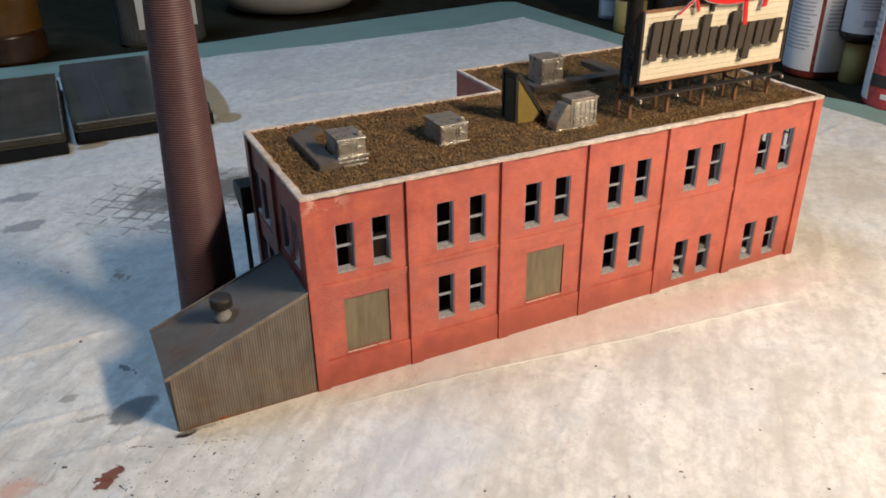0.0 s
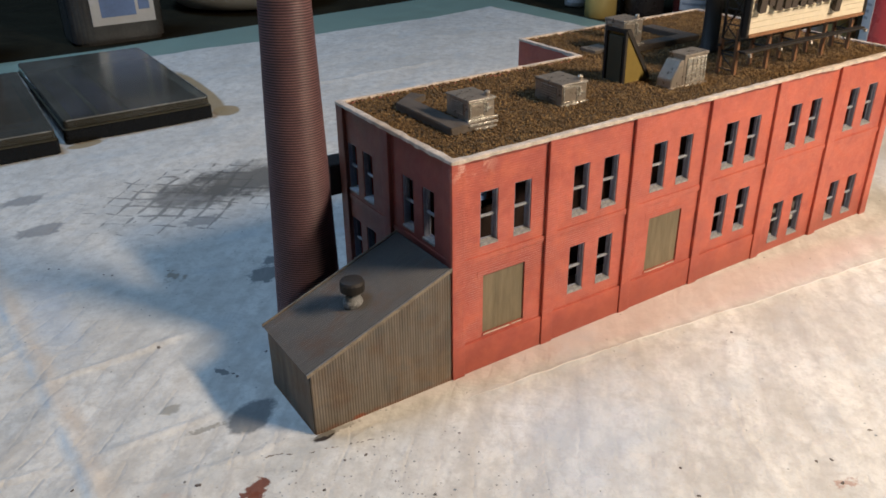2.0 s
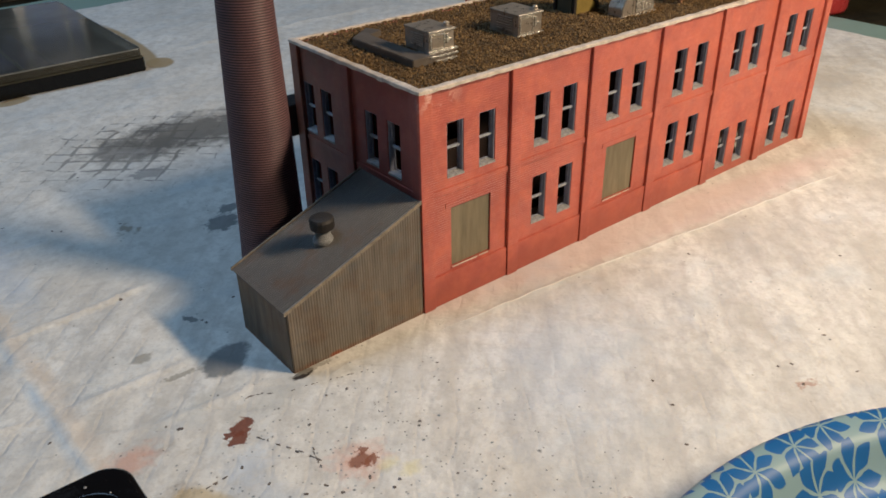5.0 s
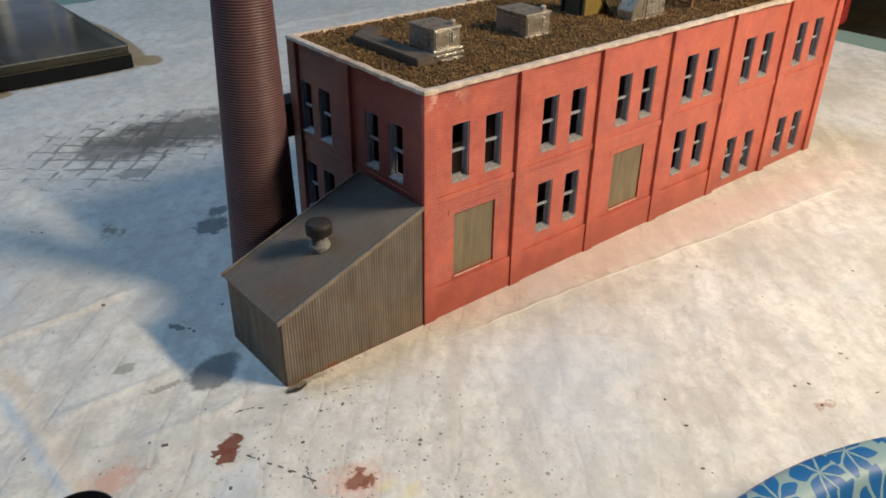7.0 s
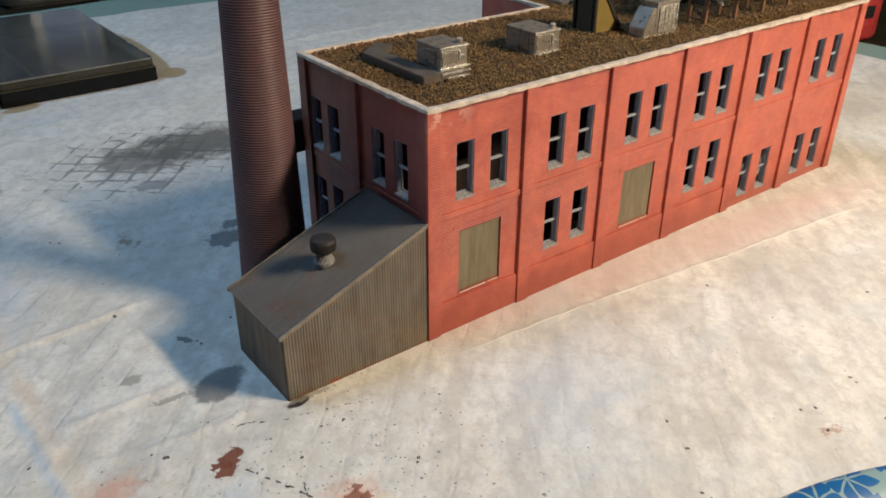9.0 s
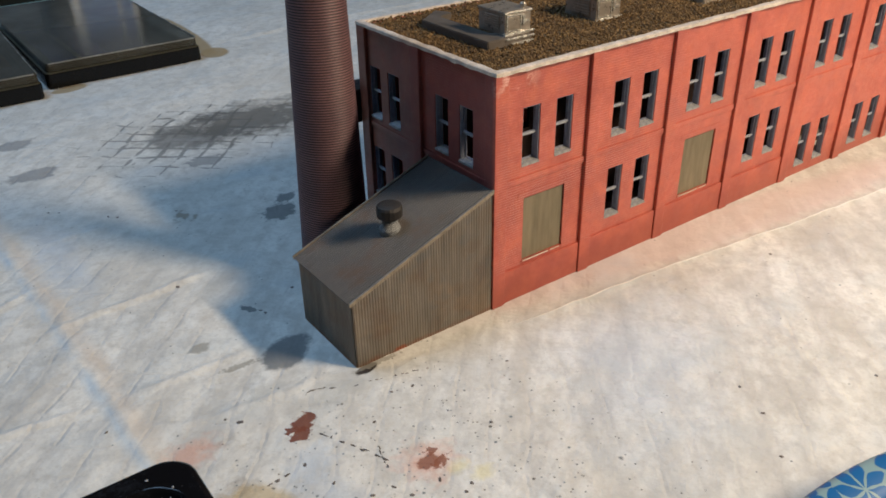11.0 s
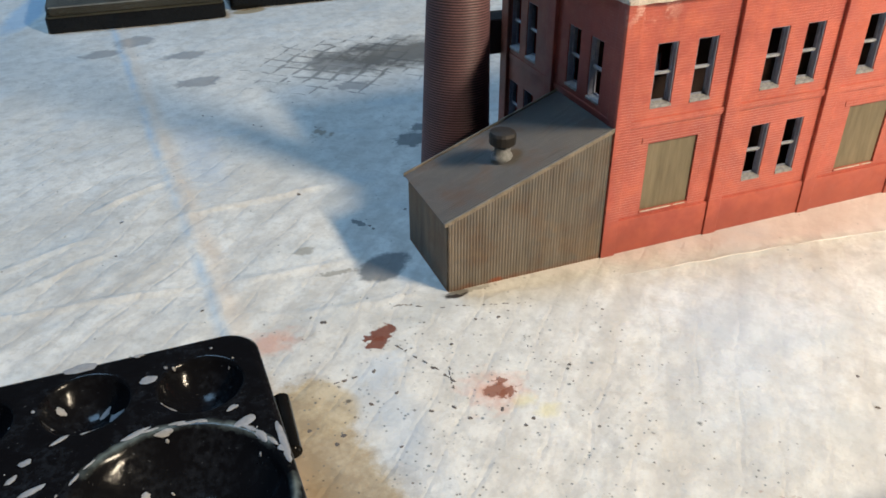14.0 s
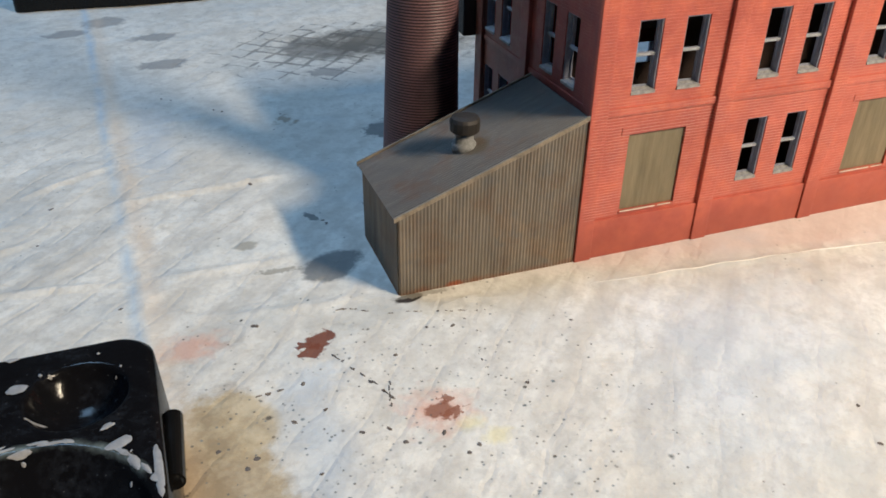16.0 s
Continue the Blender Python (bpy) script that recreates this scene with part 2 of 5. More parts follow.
def cloth_mat():
    n = Nodes("stained_white_pad", 0.85, 0.0, 0.2)
    s = n.node("ShaderNodeSeparateXYZ")
    n.link(n.p, s.inputs[0])
    X, Y = s.outputs[0], s.outputs[1]
    # embossed square quilting, turned 48 degrees to the factory
    sway = n.math("ADD", n.math("MULTIPLY", n.noise(0.012, 2), 20.0), n.math("MULTIPLY", n.noise(0.06, 3), 4.0))
    qu = n.math("ADD", n.math("ADD", n.math("MULTIPLY", X, 0.75), n.math("MULTIPLY", Y, -0.66)), sway)
    qv = n.math("ADD", n.math("ADD", n.math("MULTIPLY", X, 0.66), n.math("MULTIPLY", Y, 0.75)), sway)
    su = n.math("ABSOLUTE", n.math("SINE", n.math("MULTIPLY", qu, math.pi / QUILT)))
    sv = n.math("ABSOLUTE", n.math("SINE", n.math("MULTIPLY", qv, math.pi / QUILT)))
    groove = n.math("SUBTRACT", 1.0, n.math("MINIMUM", su, sv))
    qc = n.node("ShaderNodeCombineXYZ")
    n.link(qu, qc.inputs[0])
    n.link(n.math("MULTIPLY", qv, 0.35), qc.inputs[1])
    base = n.mix(n.ramp(n.noise(0.010, 4), 0.35, 0.65), (0.66, 0.645, 0.608), (0.79, 0.777, 0.742))
    base = n.mix(n.ramp(n.noise(0.05, 4, 0.6, qc.outputs[0]), 0.44, 0.64, 0, n.ramp(Y, 60.0, 200.0, 0.62, 0.3)), base, (0.47, 0.445, 0.41))
    base = n.mix(n.ramp(n.noise(0.11, 5, 0.65), 0.45, 0.66, 0, 0.6), base, (0.48, 0.462, 0.43))
    base = n.mix(n.ramp(n.noise(0.34, 4, 0.7), 0.5, 0.7, 0, 0.42), base, (0.47, 0.44, 0.40))
    base = n.mix(n.ramp(n.noise(0.17, 3, 0.6, qc.outputs[0]), 0.52, 0.66, 0, n.ramp(Y, 60.0, 200.0, 0.3, 0.1)), base, (0.45, 0.43, 0.41))
    base = n.mix(n.ramp(n.noise(0.02, 3, 0.5, n.stretch(1, 1.6, 1)), 0.54, 0.7, 0, 0.3), base, (0.50, 0.57, 0.62))
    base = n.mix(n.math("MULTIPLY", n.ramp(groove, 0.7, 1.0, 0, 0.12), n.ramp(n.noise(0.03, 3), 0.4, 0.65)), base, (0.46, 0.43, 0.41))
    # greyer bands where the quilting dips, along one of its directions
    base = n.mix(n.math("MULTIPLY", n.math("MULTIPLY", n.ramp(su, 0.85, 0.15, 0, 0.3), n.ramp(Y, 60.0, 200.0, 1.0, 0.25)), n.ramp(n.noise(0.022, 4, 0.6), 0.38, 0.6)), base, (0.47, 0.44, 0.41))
    big = n.math("MULTIPLY", n.math("SUBTRACT", n.noise(0.06, 5, 0.7), 0.5), 3.2)
    fine = n.math("MULTIPLY", n.math("SUBTRACT", n.noise(0.19, 3, 0.55), 0.5), 4.5)
    broken = n.math("MULTIPLY", n.math("SUBTRACT", n.noise(0.42, 2), 0.5), 7.0)

    patchy = n.ramp(n.noise(0.07, 4), 0.36, 0.6)

    def patch(base, x, y, rx, ry, colour, most=0.8, edge=0.25, turn=0.0, ragged=1.0, soak=0.0):
        c, k = math.cos(turn), math.sin(turn)
        dx, dy = n.math("SUBTRACT", X, x), n.math("SUBTRACT", Y, y)
        u = n.math("ADD", n.math("MULTIPLY", dx, c / rx), n.math("MULTIPLY", dy, k / rx))
        v = n.math("ADD", n.math("MULTIPLY", dx, -k / ry), n.math("MULTIPLY", dy, c / ry))
        d = n.math("SQRT", n.math("ADD", n.math("MULTIPLY", u, u), n.math("MULTIPLY", v, v)))
        warp = broken if min(rx, ry) < 2.5 else fine if max(rx, ry) < 12 else big
        d = n.math("ADD", d, n.math("MULTIPLY", warp, ragged))
        if soak:
            d = n.math("SUBTRACT", d, n.math("MULTIPLY", n.math("MULTIPLY", n.ramp(groove, 0.6, 0.97), patchy), soak))
        return n.mix(n.ramp(d, 1.0 + edge, 1.0 - edge, 0, most), base, colour)

    for args in STAINS_AND_BOUNCE:
        base = patch(base, *args)
    # the pad's seam: a blue printed line beside a tan one, slightly waving
    line = n.math("ADD", n.math("MULTIPLY", Y, -0.046), n.math("MULTIPLY", n.noise(0.02, 2), 6.0))
    off = n.math("SUBTRACT", X, n.math("SUBTRACT", line, 166.0))
    worn = n.ramp(n.noise(0.03, 3), 0.35, 0.6)
    base = n.mix(n.math("MULTIPLY", n.ramp(n.math("ABSOLUTE", off), 4.0, 0.3, 0, 0.5), worn), base, (0.36, 0.52, 0.68))
    base = n.mix(n.math("MULTIPLY", n.ramp(n.math("ABSOLUTE", n.math("SUBTRACT", off, 6.5)), 6.5, 0.5, 0, 0.5), n.ramp(worn, 0.0, 1.0, 1.0, 0.45)), base, (0.66, 0.52, 0.40))
    # fine dark specks in clusters, densest in front of the shed
    flock = n.ramp(n.noise(0.05, 3), 0.4, 0.6, 0.15, 1.5)
    for size, low, high, most, share_ in ((0.2, 0.11, 0.055, 0.9, 0.8), (0.42, 0.19, 0.07, 0.85, 1.4), (0.085, 0.07, 0.035, 0.85, 0.3)):
        vo = n.node("ShaderNodeTexVoronoi")
        n.link(n.p, vo.inputs["Vector"])
        vo.inputs["Scale"].default_value = size
        pick = n.node("ShaderNodeSeparateColor")
        n.link(vo.outputs["Color"], pick.inputs[0])
        du, dv = n.math("MULTIPLY", n.math("ADD", X, 105.0), 1 / 75.0), n.math("MULTIPLY", n.math("ADD", Y, 85.0), 1 / 68.0)
        dist = n.math("SQRT", n.math("ADD", n.math("MULTIPLY", du, du), n.math("MULTIPLY", dv, dv)))
        chance = n.math("MULTIPLY", n.ramp(dist, 0.2, 1.6, 0.62, 0.02), n.math("MULTIPLY", flock, share_))
        on = n.math("LESS_THAN", pick.outputs[0], chance)
        spot = n.ramp(n.math("ADD", vo.outputs["Distance"], n.math("MULTIPLY", broken, 0.03)), low + 0.05, high, 0, most)
        base = n.mix(n.math("MULTIPLY", spot, on), base, n.mix(pick.outputs[1], (0.07, 0.06, 0.05), (0.15, 0.19, 0.21)))
    n.colour(base)
    # soft crumple and a woven grain over the quilting
    h = n.math("ADD", n.math("ADD", n.math("MULTIPLY", n.noise(0.05, 3, 0.5), 1.8), n.math("MULTIPLY", n.noise(0.13, 3, 0.55), 0.6)), n.math("MULTIPLY", n.noise(0.55, 3), 0.28))
    fold = n.node("ShaderNodeTexNoise", noise_type="RIDGED_MULTIFRACTAL")
    n.link(n.p, fold.inputs["Vector"])
    for k, v in (("Scale", 0.016), ("Detail", 3.0), ("Roughness", 0.55), ("Offset", 0.9), ("Gain", 1.6)):
        fold.inputs[k].default_value = v
    h = n.math("ADD", h, n.math("MULTIPLY", n.ramp(fold.outputs["Fac"], 0.0, 2.2), 1.2))
    pleat = n.node("ShaderNodeTexNoise", noise_type="RIDGED_MULTIFRACTAL")
    n.link(n.p, pleat.inputs["Vector"])
    for k, v in (("Scale", 0.06), ("Detail", 2.0), ("Roughness", 0.5), ("Offset", 0.9), ("Gain", 1.4)):
        pleat.inputs[k].default_value = v
    h = n.math("ADD", h, n.math("MULTIPLY", n.ramp(pleat.outputs["Fac"], 0.0, 2.2), 0.25))
    h = n.math("SUBTRACT", h, n.math("MULTIPLY", n.math("MULTIPLY", n.ramp(groove, 0.7, 1.0), patchy), n.ramp(X, 20.0, -180.0, 0.16, 0.32)))
    n.bump(h, 0.8)
    return n.m


QUILT = 14.5
# stains and painted bounce light on the pad: each colour's strength, softness, raggedness and soaking, then x, y,
# radii, turn
GREY_SOAK = [(16, 300, 56, 32, -0.1)]
GREY_FRINGE = [(-34, 298, 27, 25, -0.2)]
GREY_SPOTS = [(-41, 247, 11, 7, -0.2), (-137, 297, 14, 9, 0.1), (-137, 357, 15, 8, 0.1), (-195, 384, 14, 9, 0.1), (-170, 407, 15, 12, 0.3)]
DARK_SPOTS = [(-90, 70.5, 4.2, 2.2, -1.0), (-91, 29.5, 13, 8.5, 0.42), (-33, 153, 11, 9, 0.5), (-22, 168, 6, 5, 0.2)]
CORNER_BLOB = [(-69.3, -1.6, 5.0, 2.6, 0.1)]
FAINT_GREY = [(-85, -6, 17, 7, 0.3), (-60, -10, 16, 4, -0.2), (-112, 10, 9, 4, 0.3)]
THIN_GREY = [(-110, 33, 8, 1.6, -0.1), (-120, 55, 4.6, 3.0, 0.2), (-64, -0.5, 10, 1.5, 0.0)]
RUST_SPOTS = [(-105.5, -14.5, 4.6, 3.6, 0.5), (-110, -21, 4.2, 3.4, -0.5), (-112, -16, 2.8, 1.9, 0.2)]
RUST_WASH = [(-79, -60, 3.4, 2.6, 0.4), (-75.5, -56.5, 2.0, 1.5, 0.2), (-76, -62.5, 3.4, 1.6, 0.2), (-17, -148, 5, 9, 0.4)]
RUST_SMEAR = [(93, -146, 4.6, 2.0, -0.3)]
PINK_WASH = [(-148, -5, 9, 6, 0.2), (-79, -60, 9, 8, 0.0)]
TAN_PATCH = [(-146, -95, 20, 60, 0.06), (-139, -47, 13, 15, 0.0)]
TAN_CORNERS = [(62, 566, 12, 90, -0.04), (62, 482, 13, 17, -0.3), (-72, 460, 15, 8, 0.2)]
BLUE_STRIPE = [(-250, 525, 13, 62, -0.2)]
TAN_FLECKS = [(-146, -95, 18, 56, 0.06), (-80, 181, 3.6, 5.5, 0.3)]
BLUE_WASH = [(-117, -64, 8, 26, 0.05), (-112, -34, 10, 6, 0.6), (30, -60, 26, 60, -0.7), (-150, 170, 10, 40, 0.0)]
YELLOW_WASH = [(-72, -69, 3.6, 3.0, 0.3), (-67, -76, 4, 3, 0.2)]
# red light bounced off the factory front, painted on the pad
ROSE_BOUNCE = [(165, -14, 175, 15, -0.1)]
WARM_WASH = [(480, 80, 70, 60, 0.0)]
STAINS_AND_BOUNCE = []
for rows_, look_ in ((ROSE_BOUNCE, ((0.66, 0.53, 0.53), 0.55, 0.25, 0.25, 0.0)), (GREY_FRINGE, ((0.20, 0.20, 0.195), 0.7, 0.3, 0.55, 2.1)), (GREY_SOAK, ((0.115, 0.115, 0.11), 0.88, 0.45, 0.75, 0.35)), (GREY_SPOTS, ((0.27, 0.27, 0.275), 0.72, 0.16, 0.5, 0.25)),
                     (DARK_SPOTS, ((0.13, 0.14, 0.15), 0.8, 0.14, 0.42, 0.0)), (FAINT_GREY, ((0.40, 0.40, 0.38), 0.4, 0.6, 0.8, 0.0)), (CORNER_BLOB, ((0.022, 0.015, 0.013), 0.97, 0.12, 0.2, 0.0)), (THIN_GREY, ((0.26, 0.25, 0.22), 0.7, 0.2, 0.35, 0.0)), (PINK_WASH, ((0.60, 0.25, 0.16), 0.52, 0.6, 0.6, 0.0)),
                     (RUST_SPOTS, ((0.17, 0.055, 0.035), 0.95, 0.12, 0.7, 0.0)), (RUST_WASH, ((0.23, 0.085, 0.052), 0.85, 0.25, 0.85, 0.0)), (RUST_SMEAR, ((0.36, 0.18, 0.12), 0.6, 0.5, 0.7, 0.0)), (TAN_PATCH, ((0.53, 0.435, 0.29), 0.85, 0.12, 0.3, 0.0)),
                     (BLUE_STRIPE, ((0.36, 0.52, 0.68), 0.7, 0.25, 0.3, 0.0)), (TAN_CORNERS, ((0.36, 0.26, 0.14), 0.9, 0.12, 0.05, 0.0)), (TAN_FLECKS, ((0.20, 0.14, 0.085), 0.6, 0.5, 1.3, 0.0)), (BLUE_WASH, ((0.46, 0.55, 0.66), 0.4, 0.6, 0.7, 0.0)), (YELLOW_WASH, ((0.78, 0.70, 0.36), 0.45, 0.5, 0.5, 0.0)), (WARM_WASH, ((0.50, 0.40, 0.28), 0.4, 0.6, 0.5, 0.0))):
    STAINS_AND_BOUNCE += [(x, y, rx, ry, look_[0], look_[1], look_[2], turn, look_[3], look_[4]) for x, y, rx, ry, turn in rows_]
M_BRICK = brick_paint()
M_CORR = corrugated()
M_ROOFCORR = corrugated(True)
M_CHIM = chimney_brick()
M_GRAVEL = gravel_mat()
M_CLOTH = cloth_mat()
M_CREAM = plain("cream_coping_paint", (0.62, 0.535, 0.465), 0.5, 0, 0.42, 0.2, 0.3)
M_FRAME = plain("blue_grey_window_paint", (0.27, 0.285, 0.365), 0.5, 0, 0.3, 0.35)
M_SILL = plain("grey_sill_paint", (0.33, 0.33, 0.335), 0.6, 0, 0.55, 0.5, 0.4)
M_SASH = plain("pale_grey_window_paint", (0.345, 0.36, 0.395), 0.5, 0, 0.45, 0.5, 0.3)
M_BOARD = Nodes("olive_grey_board", 0.6)
M_BOARD.colour(M_BOARD.mix(M_BOARD.ramp(M_BOARD.noise(1.0, 5, 0.6, M_BOARD.stretch(0.22, 0.22, 0.035)), 0.3, 0.7), (0.135, 0.112, 0.070), (0.235, 0.195, 0.125)))
M_BOARD.bump(M_BOARD.noise(1.0, 3, 0.6, M_BOARD.stretch(0.9, 0.9, 0.1)), 0.15)
M_BOARD = M_BOARD.m
M_ROOF = plain("dark_roof_sheet", (0.10, 0.066, 0.032), 0.9)
M_INNER = plain("added_dark_card", (0.05, 0.03, 0.025), 0.8)
M_STEEL = plain("dull_silver_paint", (0.42, 0.37, 0.32), 0.33, 0.6, 0.25, 0.25)
M_SILVER = plain("rubbed_silver_edges", (0.82, 0.78, 0.73), 0.25, 0.7, 0.3, 0.4)
M_DUCT = plain("dark_duct_paint", (0.13, 0.11, 0.095), 0.5, 0.2, 0.25, 0.2)
M_BLACK = plain("black_sign_steel", (0.03, 0.026, 0.024), 0.55, 0.2, 0.3, 0.3)
M_RUST = plain("rusty_brown_posts", (0.24, 0.115, 0.055), 0.7, 0, 0.3, 0.5)
M_PLANK = plain("cream_sign_plank", (0.70, 0.62, 0.48), 0.55, 0, 0.1, 0.4)
M_LETTER = plain("dark_brown_letters", (0.055, 0.042, 0.034), 0.6, 0, 0.15, 0.4)
M_RED = plain("bright_red_enamel", (0.62, 0.02, 0.02), 0.35, 0, 0.05, 0.3)
M_WHITE = plain("white_paint", (0.75, 0.72, 0.68), 0.5, 0, 0.05, 0.3)
M_DKOLIVE = plain("dark_olive_paint", (0.065, 0.058, 0.035), 0.6, 0, 0.2, 0.3)
M_OLIVE = plain("yellow_olive_paint", (0.22, 0.155, 0.035), 0.6, 0, 0.15, 0.3)
M_GREEN = plain("green_cutting_mat", (0.225, 0.335, 0.295), 0.6, 0, 0.1, 0.03)
M_TABLE = plain("dark_worn_tabletop", (0.021, 0.018, 0.010), 0.75, 0, 0.6, 0.03, 0.15, 0.12)
M_GLOSSBLACK = plain("glossy_black_plastic", (0.006, 0.006, 0.006), 0.14, 0, 0.2, 0.1, 0.05, 0.22)
M_WALL = plain("plain_room_wall", (0.22, 0.21, 0.19), 0.8, 0, 0.05, 0.01)


# ---- builders ----
ORIGIN = {}


def thing(name, at, label="", category="", group="", kind=""):
    ob = new(name)
    ob.location = [K * v for v in at]
    ob.empty_display_size = 0.01
    ORIGIN[ob] = Vector(at)
    return tagged(ob, label, category, group, kind)


def part(name, bm, material, parent=None, label="", at=None):
    """Links a bmesh, drawn in plan units, as one mesh under its thing or part."""
    o = ORIGIN[parent] if parent else Vector(at or (0, 0, 0))
    bm.transform(Matrix.Scale(K, 4) @ Matrix.Translation(-o))
    bmesh.ops.recalc_face_normals(bm, faces=bm.faces)
    me = bpy.data.meshes.new(name)
    bm.to_mesh(me)
    bm.free()
    me.materials.append(material)
    ob = new(name, me)
    if parent:
        ob.parent = parent
    else:
        ob.location = o * K
    ORIGIN[ob] = o
    if label:
        tagged(ob, label)
    return ob


def share(name, src, parent, offset):
    """A part on the mesh of another, moved by an offset in plan units."""
    ob = new(name, src.data)
    ob.parent = parent
    ob.location = [K * v for v in offset]
    ORIGIN[ob] = ORIGIN[src]
    return ob


def box(bm, x0, x1, y0, y1, z0, z1, bevel=0.0):
    r = bmesh.ops.create_cube(bm, size=1, matrix=Matrix.Translation(((x0 + x1) / 2, (y0 + y1) / 2, (z0 + z1) / 2)) @ Matrix.Diagonal((x1 - x0, y1 - y0, z1 - z0, 1)))
    if bevel:
        es = list({e for v in r["verts"] for e in v.link_edges})
        bmesh.ops.bevel(bm, geom=es, offset=bevel, segments=2, affect="EDGES", profile=0.6)
    return r["verts"]


def boxes(*args, bevel=0.0):
    bm = bmesh.new()
    for a in args:
        box(bm, *a, bevel=bevel)
    return bm


def slab(us, vs, hole, place, d0, d1):
    """A wall with openings: cells of the grid us x vs where hole() is false; place(u, v, d) gives the point."""
    bm = bmesh.new()
    verts = {}

    def vert(i, j, d):
        k = (i, j, d)
        if k not in verts:
            verts[k] = bm.verts.new(place(us[i], vs[j], d))
        return verts[k]

    nu, nv = len(us) - 1, len(vs) - 1
    full = lambda i, j: 0 <= i < nu and 0 <= j < nv and not hole((us[i] + us[i + 1]) / 2, (vs[j] + vs[j + 1]) / 2)
    for i in range(nu):
        for j in range(nv):
            if not full(i, j):
                continue
            for d in (d0, d1):
                bm.faces.new([vert(i, j, d), vert(i + 1, j, d), vert(i + 1, j + 1, d), vert(i, j + 1, d)])
            for (a, b), (di, dj) in ((((0, 0), (1, 0)), (0, -1)), (((0, 1), (1, 1)), (0, 1)), (((0, 0), (0, 1)), (-1, 0)), (((1, 0), (1, 1)), (1, 0))):
                if not full(i + di, j + dj):
                    p, q = (i + a[0], j + a[1]), (i + b[0], j + b[1])
                    bm.faces.new([vert(*p, d0), vert(*q, d0), vert(*q, d1), vert(*p, d1)])
    return bm


def extrude(poly, z0, z1, bevel=0.0):
    bm = bmesh.new()
    f = bm.faces.new([bm.verts.new((x, y, z0)) for x, y in poly])
    r = bmesh.ops.extrude_face_region(bm, geom=[f])
    top = [v for v in r["geom"] if isinstance(v, bmesh.types.BMVert)]
    bmesh.ops.translate(bm, verts=top, vec=(0, 0, z1 - z0))
    if bevel:
        bmesh.ops.bevel(bm, geom=list(bm.edges), offset=bevel, segments=2, affect="EDGES")
    return bm


def lathe(profile, n=32, centre=(0, 0, 0), cap=True):
    bm = bmesh.new()
    rings = []
    for r, z in profile:
        rings.append([bm.verts.new((centre[0] + r * math.cos(2 * math.pi * i / n), centre[1] + r * math.sin(2 * math.pi * i / n), centre[2] + z)) for i in range(n)])
    for a, b in zip(rings, rings[1:]):
        for i in range(n):
            bm.faces.new([a[i], a[(i + 1) % n], b[(i + 1) % n], b[i]])
    if cap:
        bm.faces.new(rings[0])
        bm.faces.new(rings[-1])
    return bm


def rod(bm, a, b, r, n=6):
    a, b = Vector(a), Vector(b)
    d = b - a
    m = Matrix.Translation((a + b) / 2) @ d.to_track_quat("Z", "Y").to_matrix().to_4x4()
    bmesh.ops.create_cone(bm, cap_ends=True, segments=n, radius1=r, radius2=r, depth=d.length, matrix=m)


def smooth(ob):
    ob.data.polygons.foreach_set("use_smooth", [True] * len(ob.data.polygons))
    return ob


# ---- setting: table, mat, pad, room ----
def waver(s, a, b):
    return noise.noise((s * 0.02, a, b)) + 0.4 * noise.noise((s * 0.09, b, a))


def crease(x, y, a, b, high, wide, wave):
    """A ridge of the pad along the line from a to b."""
    ux, uy = b[0] - a[0], b[1] - a[1]
    ln = math.hypot(ux, uy)
    s = ((x - a[0]) * ux + (y - a[1]) * uy) / ln
    d = ((y - a[1]) * ux - (x - a[0]) * uy) / ln + wave * waver(s, wave, high)
    fade = min(30.0, 0.3 * ln)
    end = max(0.0, min(1.0, s / fade, (ln - s) / fade))
    return 0.8 * end * high * math.exp(-abs(d / (0.85 * wide)) ** 1.4)


CREASES = [((-6, -15), (310, -49.5), 1.2, 1.6, 2.2), ((-176, 107), (-86, 115), 3.0, 1.9, 2.5), ((-212, 125), (-166, 152), 2.6, 1.7, 2), ((-173, 153), (-146, 134), 1.7, 1.5, 1), ((-156, 196), (-94, 191), 2.0, 2.0, 3), ((-290, 55), (-158, 41), 2.2, 1.5, 2.5), ((-162, 39), (-96, 41), 1.7, 1.5, 3), ((-256, 82), (-204, 104), 1.6, 1.6, 2), ((-250, 60), (-196, 89), 1.5, 1.6, 2.2), ((-178, 400), (-158, -60), 0.8, 2.2, 5), ((120, 310), (420, 380), 1.6, 4, 8), ((86, 516), (350, 524), 2.4, 4.5, 6), ((350, 40), (610, 190), 1.6, 3, 8), ((360, 130), (600, 330), 1.3, 3, 8), ((-160, 20), (-20, -18), 1.1, 1.6, 7), ((30, -40), (130, -160), 0.8, 2.2, 9), ((110, -52), (60, -150), 0.7, 2.4, 9)]


